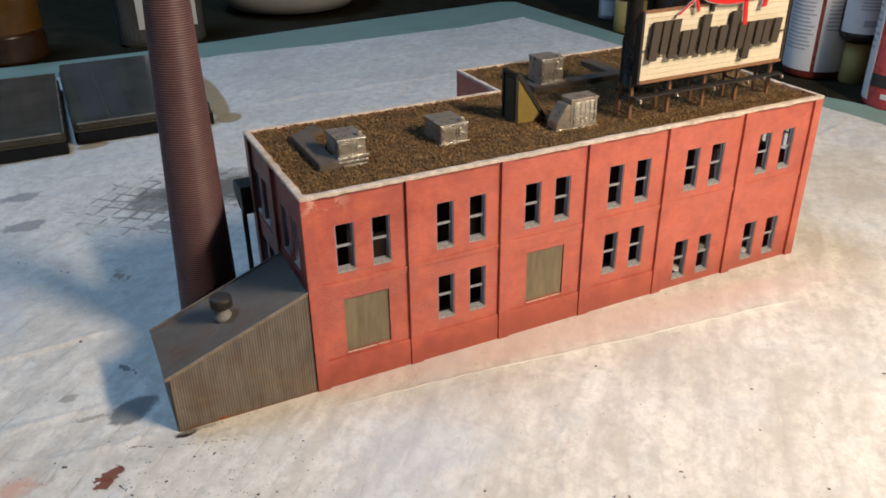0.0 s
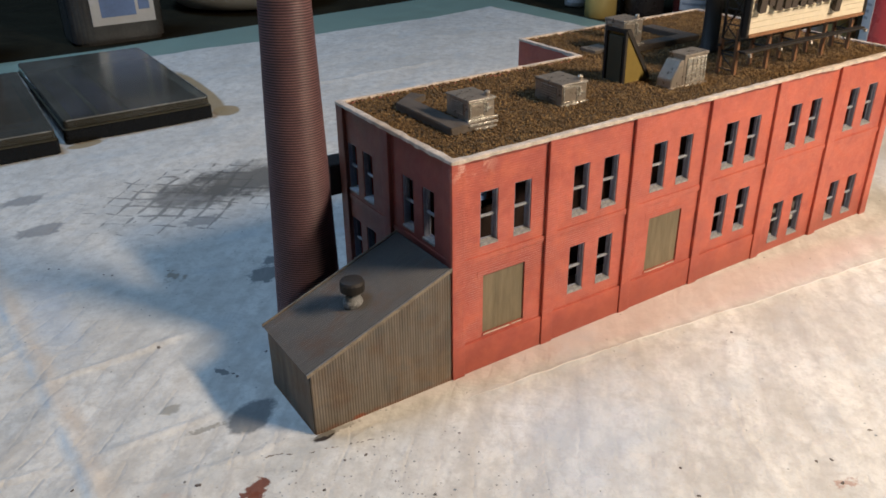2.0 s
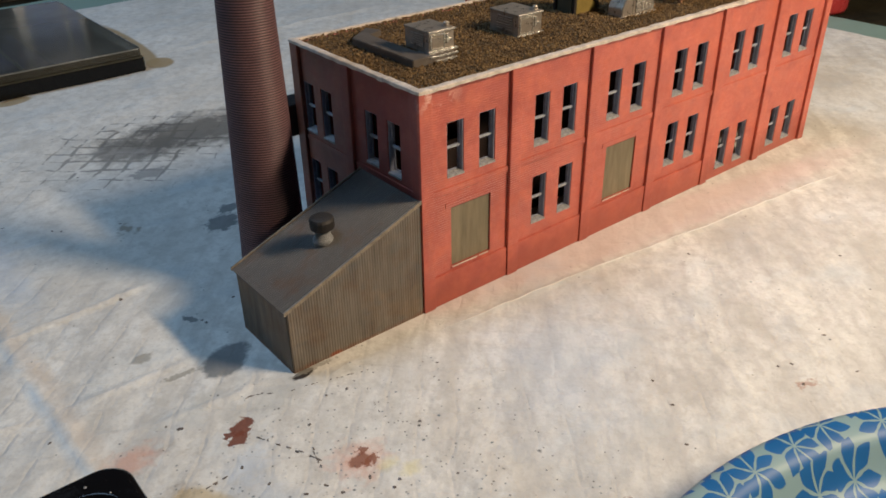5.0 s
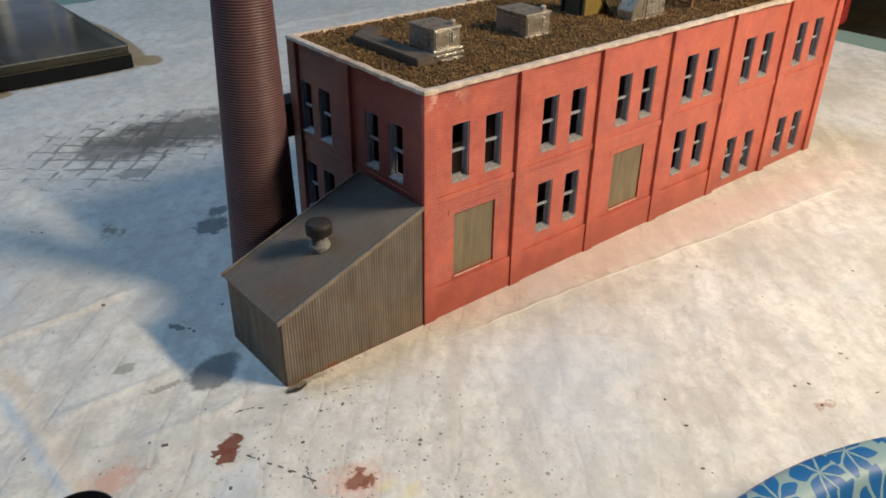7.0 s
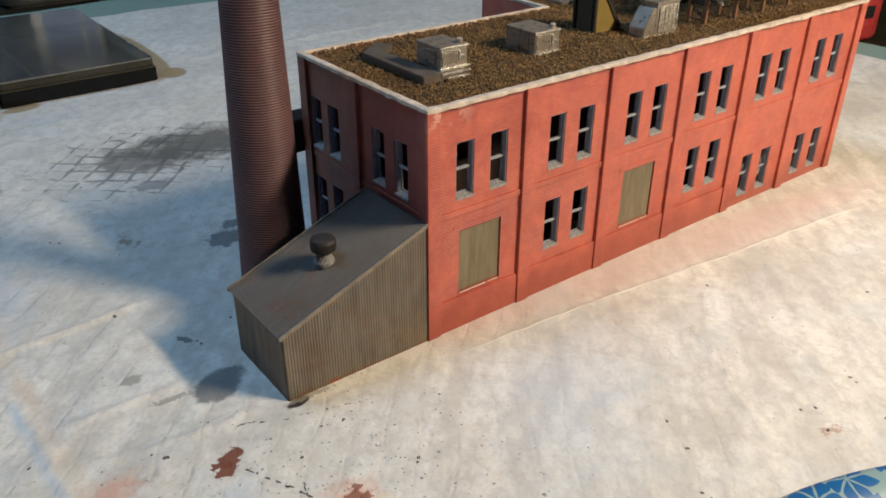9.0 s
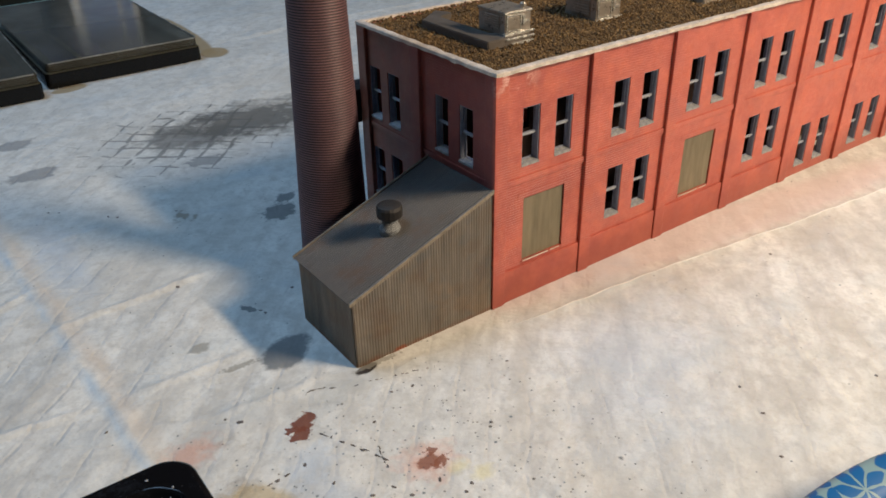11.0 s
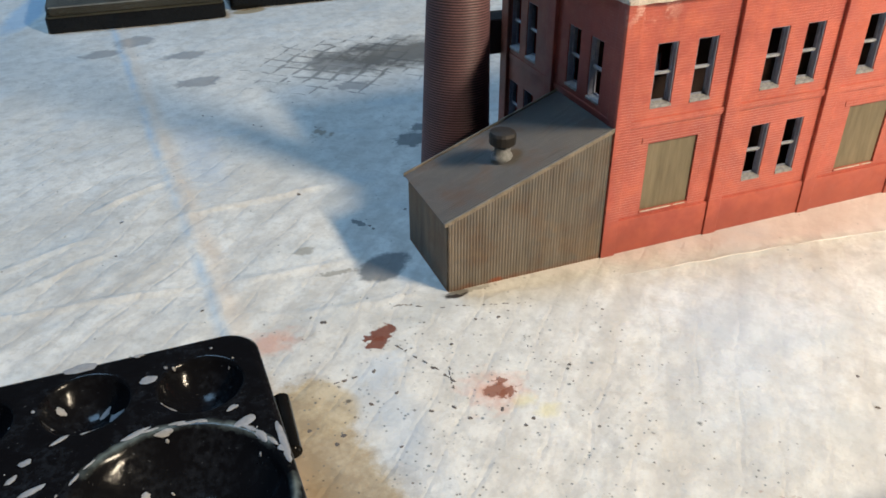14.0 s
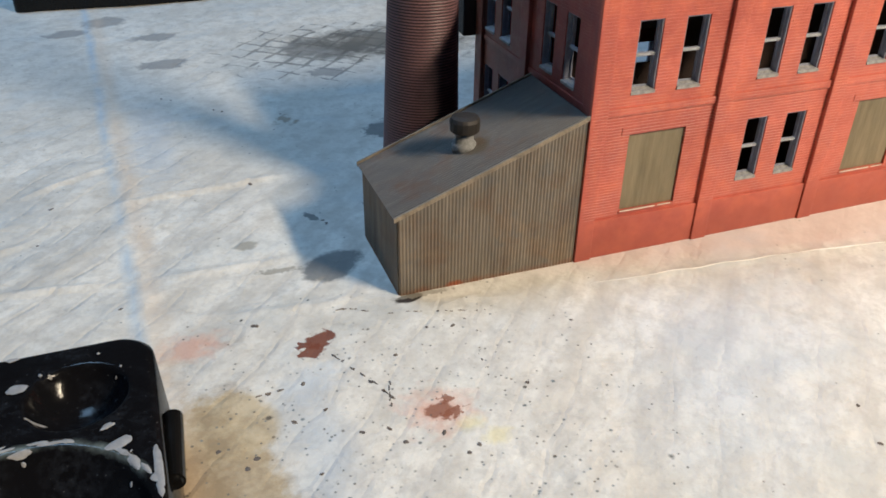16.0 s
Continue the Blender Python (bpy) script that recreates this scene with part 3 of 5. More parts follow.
def relief(x, y):
    """Height of the soft quilted pad."""
    v = Vector((x, y, 0))
    h = 2.2 * noise.noise(v * 0.006) + 1.6 * abs(noise.noise(v * 0.014 + Vector((7, 3, 0)))) + 0.5 * noise.noise(v * 0.05)
    near = max(0.0, max(-75 - x, x - 345, -2 - y, y - 185 if x > 160 else y - 112))
    u, w = 0.75 * x - 0.66 * y, 0.66 * x + 0.75 * y
    sway = 7 * noise.noise(v * 0.008)
    puff = math.sqrt(min(abs(math.sin((u + sway) * math.pi / QUILT)), abs(math.sin((w + sway) * math.pi / QUILT))) + 0.02)
    plump = max(0.17, min(0.55, (-100 - x) / 80 + 0.2)) if x < 0 else 0.17
    h = h * min(1.0, near / 60) * 0.8 + min(1.0, near / 40) * plump * (puff - 1.0) * 0.5
    return h + min(1.0, near / 8) * sum(crease(x, y, *c) for c in CREASES)


def pad():
    bm = bmesh.new()
    xs = list(np.concatenate([np.arange(-520, -230, 4), np.arange(-230, 300, 1.7), np.arange(300, 641, 4)]))
    ys = list(np.concatenate([np.arange(-520, -160, 4), np.arange(-160, 200, 1.7), np.arange(200, 400, 3), np.arange(400, 758, 4)]))
    nx, ny = len(xs) - 1, len(ys) - 1
    g = []
    for j in range(ny + 1):
        row = []
        for i in range(nx + 1):
            x, y = float(xs[i]), float(ys[j])
            # the outline draws in towards the far corner and waves a little
            x -= max(0.0, x - 300) / 340 * (8 + 0.12 * min(84.0, max(0.0, y - 140)) + 0.067 * max(0.0, y - 224) + 2 * math.sin(y * 0.02))
            y += max(0.0, y - 600) / 158 * (0.16 * max(0.0, x - 470) - 12 + 3 * math.sin(x * 0.017))
            row.append(bm.verts.new((x, y, relief(x, y))))
        g.append(row)
    for j in range(ny):
        for i in range(nx):
            bm.faces.new([g[j][i], g[j][i + 1], g[j + 1][i + 1], g[j + 1][i]])
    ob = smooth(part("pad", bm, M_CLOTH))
    ORIGIN[ob] = Vector((0, 0, 0))
    return tagged(ob, "wrinkled white absorbent pad with paint stains on the table", "pad", kind="structure")


PAD = pad()
M_SEAM = plain("white_pad_edge", (0.74, 0.725, 0.70), 0.8, 0, 0.08, 0.05)


def sheet_edge(a, b, high, wave, r):
    """A thin raised edge of the pad's top sheet along one of its creases."""
    ux, uy = b[0] - a[0], b[1] - a[1]
    ln = math.hypot(ux, uy)
    bm, prev = bmesh.new(), None
    n = int(ln / 2)
    for i in range(n + 1):
        t = ln * i / n
        off = -wave * waver(t, wave, high)
        thin = min(1.0, 12 * i / n, 12 * (n - i) / n) * max(0.25, 0.8 + 0.9 * noise.noise((t * 0.05, 3, high))) + 0.02
        row = []
        for k, h in ((-1.0, -0.1), (-0.4, 0.75), (0.5, 0.6), (1.0, -0.1)):
            x, y = a[0] + ux * t / ln - uy * (off + k * r * thin) / ln, a[1] + uy * t / ln + ux * (off + k * r * thin) / ln
            row.append(bm.verts.new((x, y, relief(x, y) + h * r * thin)))
        if prev:
            for k in range(3):
                bm.faces.new([prev[k], prev[k + 1], row[k + 1], row[k]])
        prev = row
    smooth(part("sheet_edge", bm, M_SEAM, PAD, "thin white raised edge of the sheet"))


sheet_edge((-6, -15), (310, -49.5), 1.2, 2.2, 0.4)
M_SPECK = plain("dried_dark_paint", (0.12, 0.10, 0.09), 0.6, 0, 0.5, 0.12)


def splat(verts, faces, x, y, rx, ry, turn, rng):
    """A thin ragged spot of dried paint that lies on the pad."""
    c, s, n = math.cos(turn), math.sin(turn), len(verts)
    seed = rng.uniform(0, 50)
    for q, h in ((1.0, 0.06), (0.55, 0.2)):
        for i in range(12):
            a = math.pi * i / 6
            w = q * (1 + 0.45 * noise.noise((math.cos(a) * 1.5 + seed, math.sin(a) * 1.5, seed)))
            u, v = rx * w * math.cos(a), ry * w * math.sin(a)
            px, py = x + c * u - s * v, y + s * u + c * v
            verts.append((K * px, K * py, K * (relief(px, py) + h)))
    faces += [[n + i, n + (i + 1) % 12, n + 12 + (i + 1) % 12, n + 12 + i] for i in range(12)] + [[n + 12 + i for i in range(12)]]


def dried_paint():
    rng = random.Random(11)
    verts, faces = [], []
    # dashed dribbles between the larger spots
    for line, step, size in ((((-104, -24), (-99, -33), (-93, -46), (-90, -52)), 3.0, 1.0), (((-90, -44), (-93, -56)), 2.6, 0.8), (((-98, 0), (-92, 0), (-86, -4)), 1.7, 0.65), (((-82, -7), (-70, -10), (-57, -14), (-46, -17)), 3.4, 0.45), (((-53, -28), (-57, -40), (-58, -50)), 3.6, 0.45), (((-122, -35), (-130, -36)), 2.4, 0.7)):
        for (ax, ay), (bx, by) in zip(line, line[1:]):
            ln = math.hypot(bx - ax, by - ay)
            for i in range(int(ln / step) + 1):
                f = min(1.0, (i + rng.uniform(-0.5, 1.4)) * step / ln)
                splat(verts, faces, ax + (bx - ax) * f + rng.uniform(-0.4, 0.4), ay + (by - ay) * f + rng.uniform(-0.4, 0.4), size * rng.uniform(0.3, 2.0), size * rng.uniform(0.2, 0.7), math.atan2(by - ay, bx - ax), rng)
    for x, y in ((-125, 0), (-126, 0.4), (91.5, -145.5), (144, -48), (131, -133), (182, -172), (206, -101), (279, -124), (44, -103), (38, -118), (23, -136), (94, -132), (100, -135), (117, -156), (-141, 235), (-115, 206), (-195, 112), (-199, 82), (-169, 25), (-81, 190), (-69, -20), (-84, -31), (-48, -58), (-116, -35), (-112, -49), (-104, -62), (-96, -63), (-81, -70), (-73, -78), (-93, -70), (-122, -51), (-145, -56), (-135, -62), (-138, -65), (-119, -74), (-77, -80), (-19, -33), (-79, 273), (-111, 202), (-85, 63), (-65, 75), (-60, -22), (-136, 230.5), (-110, 109), (-86, 66)):
        splat(verts, faces, x, y, rng.uniform(0.6, 1.2), rng.uniform(0.5, 0.85), rng.uniform(0, 3), rng)
    me = bpy.data.meshes.new("dried_paint")
    me.from_pydata(verts, [], faces)
    me.materials.append(M_SPECK)
    ob = new("dried_paint", me)
    ob.parent = PAD
    tagged(ob, "dark dried paint spots on the pad", kind="stuff")


dried_paint()
tagged(part("cutting_mat", extrude([(-700, -700), (690, -700), (690, 150), (684, 192), (674, 232), (662, 262), (656, 500), (646, 888), (619, 900), (323, 871), (22, 836), (-700, 834)], -5, -3.2, 0.5), M_GREEN), "green cutting mat under the white pad", "mat", kind="structure")
tagged(part("table", boxes((-1250, 1500, -1300, 1400, -45, -5.2), bevel=3), M_TABLE), "dark worn tabletop under the cutting mat", "table", kind="structure")
# plain room round the table, with one skylight
tagged(part("floor", boxes((-2600, 2600, -2300, 2900, -1140, -1100)), M_WALL), kind="structure")
tagged(part("ceiling", slab([-2600, -1280, -320, 2600], [-2300, 320, 1380, 2900], lambda u, v: -1280 < u < -320 and 320 < v < 1380, lambda u, v, d: (u, v, d), 2400, 2440), M_WALL), "plain ceiling with a skylight opening", kind="structure")
tagged(part("wall_east", boxes((2600, 2640, -2340, 2940, -1140, 2440)), M_WALL), kind="structure")
tagged(part("wall_south", boxes((-2600, 2600, -2340, -2300, -1140, 2440)), M_WALL), kind="structure")
tagged(part("wall_north", boxes((-2600, 2600, 2900, 2940, -1140, 2440)), M_WALL), kind="structure")
tagged(part("wall_west", boxes((-2640, -2600, -2340, 2940, -1140, 2440)), M_WALL), kind="structure")

# ---- the factory model ----
FACTORY = thing("factory_building", (0, 0, 0), "weathered red brick two-storey model factory with gravel roof", "model building")
LINES = [0, 54.5, 109.5, 165, 221, 279, 336.5, 343]
TOP, ROOF, DEPTH, WING_X, WING_Y, LONG = 112.5, 111.2, 108.5, 167, 166, 343
OFFSETS = [16.4, 17.2, 15.9, 16.2, 16.4, 16.2]          # from each bay's start to its first window
PANEL = 1.8          # how far the brick panels lie behind the pilasters
WALL = 5.0


def window_unit():
    """A grey sash window for an opening 10 by 26, its corner at the origin, facing -y."""
    w = part("window", slab([0, 0.55, 9.45, 10], [0, 0.6, 25.7, 26.2], lambda u, v: 0.55 < u < 9.45 and 0.6 < v < 25.7, lambda u, v, d: (u, d, v), 0.5, 4.0), M_FRAME, FACTORY)
    part("sash_rail", boxes((0.55, 9.45, 1.7, 2.9, 12.7, 13.7), bevel=0.12), M_SASH, w)
    part("upper_sash", slab([0.55, 1.15, 8.85, 9.45], [13.8, 14.0, 25.1, 25.7], lambda u, v: 1.15 < u < 8.85 and 14.0 < v < 25.1, lambda u, v, d: (u, d, v), 2.0, 2.6), M_FRAME, w)
    part("lower_sash", slab([0.55, 1.25, 8.75, 9.45], [0.6, 1.6, 12.6], lambda u, v: 1.25 < u < 8.75 and v > 1.6, lambda u, v, d: (u, d, v), 2.9, 3.5), M_FRAME, w)
    bm = bmesh.new()
    fa = [bm.verts.new((0.02, y, z)) for y, z in ((-0.5, -0.7), (-0.5, 0.3), (3.2, 1.1), (3.2, -0.7))]
    fb = [bm.verts.new((9.98, v.co.y, v.co.z)) for v in fa]
    bm.faces.new(fa), bm.faces.new(fb)
    for i in range(4):
        bm.faces.new([fa[i], fa[(i + 1) % 4], fb[(i + 1) % 4], fb[i]])
    part("sill", bm, M_SILL, w)
    return w


WIN = window_unit()
USED = []


def place_window(first, x, y, z, turn=0):
    w = copy_thing(first, Matrix()) if USED else first
    USED.append(1)
    w.matrix_basis = pose(K * x, K * y, K * z, 0, 0, turn)
    return w


def bay(k):
    a, b = LINES[k], LINES[k + 1]
    a += 7
    ops = [(LINES[k] + OFFSETS[k], 67.9), (LINES[k] + OFFSETS[k] + 19.3, 67.9)]
    door = None
    if k in (0, 2):
        door = (LINES[k] + 18.4, LINES[k] + 43.4, 19.3, 51.4)
    else:
        zz = 24.6 if k in (1, 3) else 6.3
        ops += [(LINES[k] + OFFSETS[k] + 0.3, zz), (LINES[k] + OFFSETS[k] + 19.6, zz)]
    rects = [(x, x + 10, z, z + 26.2) for x, z in ops] + ([door] if door else [])
    us = sorted({a, b, *[r[0] for r in rects], *[r[1] for r in rects]})
    vs = sorted({0, TOP - 1.5, *[r[2] for r in rects], *[r[3] for r in rects]})
    hole = lambda u, v: any(r[0] < u < r[1] and r[2] < v < r[3] for r in rects)
    part("wall_panel", slab(us, vs, hole, lambda u, v, d: (u, d, v), PANEL, WALL), M_BRICK, FACTORY)
    for x, z in ops:
        place_window(WIN, x, PANEL, z)
    part("belt_course", boxes((a, b, 1.1, PANEL, 59.6, 62.6), bevel=0.2), M_BRICK, FACTORY)
    if k < 4:
        part("plinth", boxes((a, b, 0.8, PANEL, 0, 17), bevel=0.4), M_BRICK, FACTORY)
    if door:
        x0, x1, z0, z1 = door
        part("loading_door", boxes((x0, x1, 2.7, 3.9, z0, z1), bevel=0.1), M_BOARD, FACTORY, "boarded olive-grey loading door")
        part("lintel", boxes((x0 - 3.5, x1 + 3.5, 1.5, PANEL, z1 + 0.3, z1 + 3.2), bevel=0.2), M_BRICK, FACTORY)
        part("sill_edge", boxes((x0 + 0.2, x0 + 16, 1.1, 1.5, z0 - 0.45, z0 + 0.05), (x0 + 17.5, x1 - 1.5, 1.1, 1.5, z0 - 0.35, z0 + 0.05), bevel=0.08), M_CREAM, FACTORY, "chipped pale edge of the sill")
        part("sill", boxes((x0 - 0.3, x1 + 0.3, 1.2, 2.6, z0 - 0.9, z0), bevel=0.2), M_BRICK, FACTORY)


for k in range(6):
    bay(k)
for x in LINES[:-1]:
    part("pilaster", boxes((x, x + (7 if x < 330 else 6.5), 0, WALL, 0, 60.2), (x, x + (7 if x < 330 else 6.5), 0, WALL, 60.2, TOP - 1.5), bevel=0.25), M_BRICK, FACTORY)

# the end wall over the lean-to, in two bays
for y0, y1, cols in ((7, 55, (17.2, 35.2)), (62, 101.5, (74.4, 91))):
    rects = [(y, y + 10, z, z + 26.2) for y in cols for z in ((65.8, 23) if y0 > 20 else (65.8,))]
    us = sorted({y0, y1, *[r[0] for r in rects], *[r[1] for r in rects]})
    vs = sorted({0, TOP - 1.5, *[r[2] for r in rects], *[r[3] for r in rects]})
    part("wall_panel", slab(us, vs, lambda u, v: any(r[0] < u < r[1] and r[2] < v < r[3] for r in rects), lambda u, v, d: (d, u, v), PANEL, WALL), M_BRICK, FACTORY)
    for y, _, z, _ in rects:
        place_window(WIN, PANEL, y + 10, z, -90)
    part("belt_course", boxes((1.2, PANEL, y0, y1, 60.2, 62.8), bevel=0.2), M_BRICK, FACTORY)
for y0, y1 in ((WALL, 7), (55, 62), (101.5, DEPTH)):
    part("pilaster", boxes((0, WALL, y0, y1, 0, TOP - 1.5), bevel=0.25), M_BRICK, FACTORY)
# rear and wing walls
part("rear_wall", slab([WALL, 86, 96, WING_X + WALL], [0, 24, 50.2, TOP - 1.5], lambda u, v: 86 < u < 96 and 24 < v < 50.2, lambda u, v, d: (u, d, v), DEPTH - WALL, DEPTH), M_BRICK, FACTORY)
place_window(WIN, 96, DEPTH, 24, 180)
part("wing_wall", boxes((WING_X, WING_X + WALL, DEPTH, WING_Y - WALL, 0, TOP - 1.5), bevel=0.2), M_BRICK, FACTORY)
part("wing_rear_wall", boxes((WING_X, LONG, WING_Y - WALL, WING_Y, 0, TOP - 1.5), bevel=0.2), M_BRICK, FACTORY)
rects = [(y, y + 10, z, z + 26.2) for y in (14, 32, 70, 88, 124, 142) for z in (68.8, 26)]
us = sorted({WALL, WING_Y - WALL, *[r[0] for r in rects], *[r[1] for r in rects]})
vs = sorted({0, TOP - 1.5, *[r[2] for r in rects], *[r[3] for r in rects]})
part("end_wall", slab(us, vs, lambda u, v: any(r[0] < u < r[1] and r[2] < v < r[3] for r in rects), lambda u, v, d: (d, u, v), LONG - WALL, LONG), M_BRICK, FACTORY)
for y, _, z, _ in rects:
    place_window(WIN, LONG, y, z, 90)


# black cards added inside the shell so that the windows look dark
part("view_block", slab([8, 44, 60, 286], [0.5, 61.5, 76, ROOF - 3.2], lambda u, v: 44 < u < 60 and 61.5 < v < 76, lambda u, v, d: (u, d, v), 46, 47.5), M_INNER, FACTORY, "added black card that keeps the windows dark")
part("view_block", boxes((70, 120, 98, 99.5, 0.5, 37), bevel=0.1), M_INNER, FACTORY, "added black card that keeps the windows dark")
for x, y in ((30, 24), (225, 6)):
    part("view_block", boxes((x, x + 1.5, y, 45, 0.5, ROOF - 3.2), bevel=0.1), M_INNER, FACTORY, "added black card that keeps the windows dark")


def coping(name, a, b, inward, width=3.2):
    """A cream painted wall top with an uneven lower edge; a to b is its outer line."""
    a, b, inward = Vector((*a, 0)), Vector((*b, 0)), Vector((*inward, 0))
    n = max(8, int((b - a).length / 2.2))
    bm = bmesh.new()
    prev = None
    for i in range(n + 1):
        p = a.lerp(b, i / n)
        drip = 0.6 + 0.7 * abs(noise.noise(p * 0.09)) + (0.6 if noise.noise(p * 0.05 + Vector((5, 1, 0))) > 0.32 else 0)
        wide = width + 0.9 * noise.noise(p * 0.12)
        rise = 0.22 * noise.noise(p * 0.22)
        out = -inward * (0.26 + 0.22 * noise.noise(p * 0.35))
        ring = [bm.verts.new(v) for v in (p + out + Vector((0, 0, TOP - 1 - drip)), p + out + Vector((0, 0, TOP - 0.3 + rise)), p + inward * 0.4 + Vector((0, 0, TOP + rise)), p + inward * wide + Vector((0, 0, TOP - 0.15 + rise)), p + inward * (wide + 0.3) + Vector((0, 0, ROOF - 0.5)), p + inward * 0.3 + Vector((0, 0, TOP - 1 - drip)))]
        if prev:
            for q in range(6):
                bm.faces.new([prev[q], prev[(q + 1) % 6], ring[(q + 1) % 6], ring[q]])
        else:
            bm.faces.new(ring)
        prev = ring
    bm.faces.new(prev)
    return part(name, bm, M_CREAM, FACTORY, "chipped cream-painted wall top")


coping("coping", (0, 0), (LONG, 0), (0, 1))
coping("coping", (0, 0.3), (0, DEPTH), (1, 0))
coping("coping", (0.3, DEPTH), (WING_X, DEPTH), (0, -1), 2.4)
coping("coping", (WING_X, DEPTH - 2.0), (WING_X, WING_Y), (1, 0), 2.6)
coping("coping", (WING_X + 0.3, WING_Y), (LONG, WING_Y), (0, -1), 2.6)
coping("coping", (LONG, 0.3), (LONG, WING_Y - 0.3), (-1, 0), 2.6)
part("roof", boxes((WALL, LONG - WALL, WALL, DEPTH - WALL, ROOF - 3, ROOF - 0.4), (WING_X + WALL, LONG - WALL, DEPTH - WALL - 0.2, WING_Y - WALL, ROOF - 3, ROOF - 0.45)), M_ROOF, FACTORY)


def gravel():
    rng = np.random.default_rng(4)
    n = 78000
    x = rng.uniform(2.5, LONG - 2, n)
    y = rng.uniform(2.5, WING_Y - 2, n)
    keep = (y < DEPTH - 2) | (x > WING_X + 2)
    x, y = x[keep], y[keep]
    n = len(x)
    size = rng.uniform(0.28, 0.85, n) * rng.uniform(0.7, 1.15, n)
    base = np.array([(1, 0, 0), (-1, 0, 0), (0, 1, 0), (0, -1, 0), (0, 0, 1), (0, 0, -1)], float)
    base = base[None] * rng.uniform(0.6, 1.25, (n, 6, 1)) * size[:, None, None]
    q = rng.normal(size=(n, 4))
    q /= np.linalg.norm(q, axis=1)[:, None]
    w, a, b, c = q.T
    rot = np.stack([np.stack([1 - 2 * (b * b + c * c), 2 * (a * b - c * w), 2 * (a * c + b * w)], -1), np.stack([2 * (a * b + c * w), 1 - 2 * (a * a + c * c), 2 * (b * c - a * w)], -1), np.stack([2 * (a * c - b * w), 2 * (b * c + a * w), 1 - 2 * (a * a + b * b)], -1)], 1)
    pts = np.einsum("nij,nkj->nki", rot, base)
    pts[:, :, 0] += x[:, None]
    pts[:, :, 1] += y[:, None]
    pts[:, :, 2] += (ROOF + rng.uniform(-0.4, 0.7, n))[:, None]
    f = np.array([(0, 2, 4), (2, 1, 4), (1, 3, 4), (3, 0, 4), (2, 0, 5), (1, 2, 5), (3, 1, 5), (0, 3, 5)])
    faces = (f[None] + 6 * np.arange(n)[:, None, None]).reshape(-1, 3)
    me = bpy.data.meshes.new("gravel")
    me.from_pydata((pts.reshape(-1, 3) * K).tolist(), [], faces.tolist())
    me.materials.append(M_GRAVEL)
    ob = new("gravel", me)
    ob.parent = FACTORY
    tagged(ob, "loose brown and ochre roof ballast", kind="stuff")


gravel()

# ---- lean-to shed ----
SHED = thing("lean_to_shed", (-36, 25, 0), "weathered grey corrugated metal lean-to shed against the end wall", "model shed")
X0, X1, Y0, Y1, ZL, ZH = -71.8, -0.6, 1.6, 46.8, 33.0, 60.5


def sheet(p, q, r, pitch, amp, thick, top=None):
    """A corrugated sheet from corner p along q-p, ribs running towards r-p; top(s) lengthens the ribs."""
    p, q, r = Vector(p), Vector(q), Vector(r)
    u, v = q - p, r - p
    nrm = u.cross(v).normalized()
    n = int(u.length / pitch) * 6
    bm = bmesh.new()
    prev = None
    for i in range(n + 1):
        s = i / n
        h = amp * math.cos(2 * math.pi * i / 6)
        e = v * (top(s) if top else 1.0)
        base = p + u * s
        ring = [bm.verts.new(c) for c in (base + nrm * h, base + e + nrm * h, base + e + nrm * (h - thick), base + nrm * (h - thick))]
        if prev:
            for k in range(4):
                bm.faces.new([prev[k], prev[(k + 1) % 4], ring[(k + 1) % 4], ring[k]])
        prev = ring
    return bm


part("front_wall", sheet((X0, Y0, 0), (X1, Y0, 0), (X0, Y0, ZL), 1.32, 0.13, -0.7, lambda s: 1 + s * (ZH - ZL) / ZL), M_CORR, SHED)
part("rear_wall", sheet((X1, Y1, 0), (X0, Y1, 0), (X1, Y1, ZL), 1.32, 0.13, -0.7, lambda s: 1 + (1 - s) * (ZH - ZL) / ZL), M_CORR, SHED)
part("end_wall", sheet((X0, Y1, 0), (X0, Y0, 0), (X0, Y1, ZL), 1.32, 0.13, -0.7), M_CORR, SHED)
SLOPE = (ZH - ZL) / (X1 - X0)
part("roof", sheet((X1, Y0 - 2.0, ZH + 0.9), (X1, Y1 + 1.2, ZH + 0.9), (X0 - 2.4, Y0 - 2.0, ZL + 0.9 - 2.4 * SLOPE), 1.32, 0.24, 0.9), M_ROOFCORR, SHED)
part("corner_trim", boxes((X0 - 0.5, X0 + 0.9, Y0 - 0.5, Y0 + 0.9, 0, ZL + 0.2), bevel=0.15), M_CORR, SHED)
part("corner_trim", boxes((X0 - 0.5, X0 + 0.9, Y1 - 0.9, Y1 + 0.5, 0, ZL + 0.2), bevel=0.15), M_CORR, SHED)
M_WORN = plain("worn_pale_metal_edge", (0.27, 0.225, 0.17), 0.5, 0.3, 0.45, 0.3)
for yy in (Y0 - 2.3, Y1 + 0.8):
    bm = bmesh.new()
    for a, b, c in ((X0 - 2.5, ZL + 0.9 - 2.5 * SLOPE, 0), (X1, ZH + 0.9, 1)):
        for dy, dz in ((0, 0.75), (0.8, 0.75), (0.8, -1.0), (0, -1.0)):
            bm.verts.new((a, yy + dy, b + dz))
    v = list(bm.verts)
    for k in range(4):
        bm.faces.new([v[k], v[(k + 1) % 4], v[4 + (k + 1) % 4], v[4 + k]])
    bm.faces.new(v[:4])
    bm.faces.new(v[4:])
    part("verge_trim", bm, M_WORN, SHED, "worn pale roof edge")
vx, vy = -39.5, 22
vz = ZL + (vx - X0) * SLOPE + 0.6
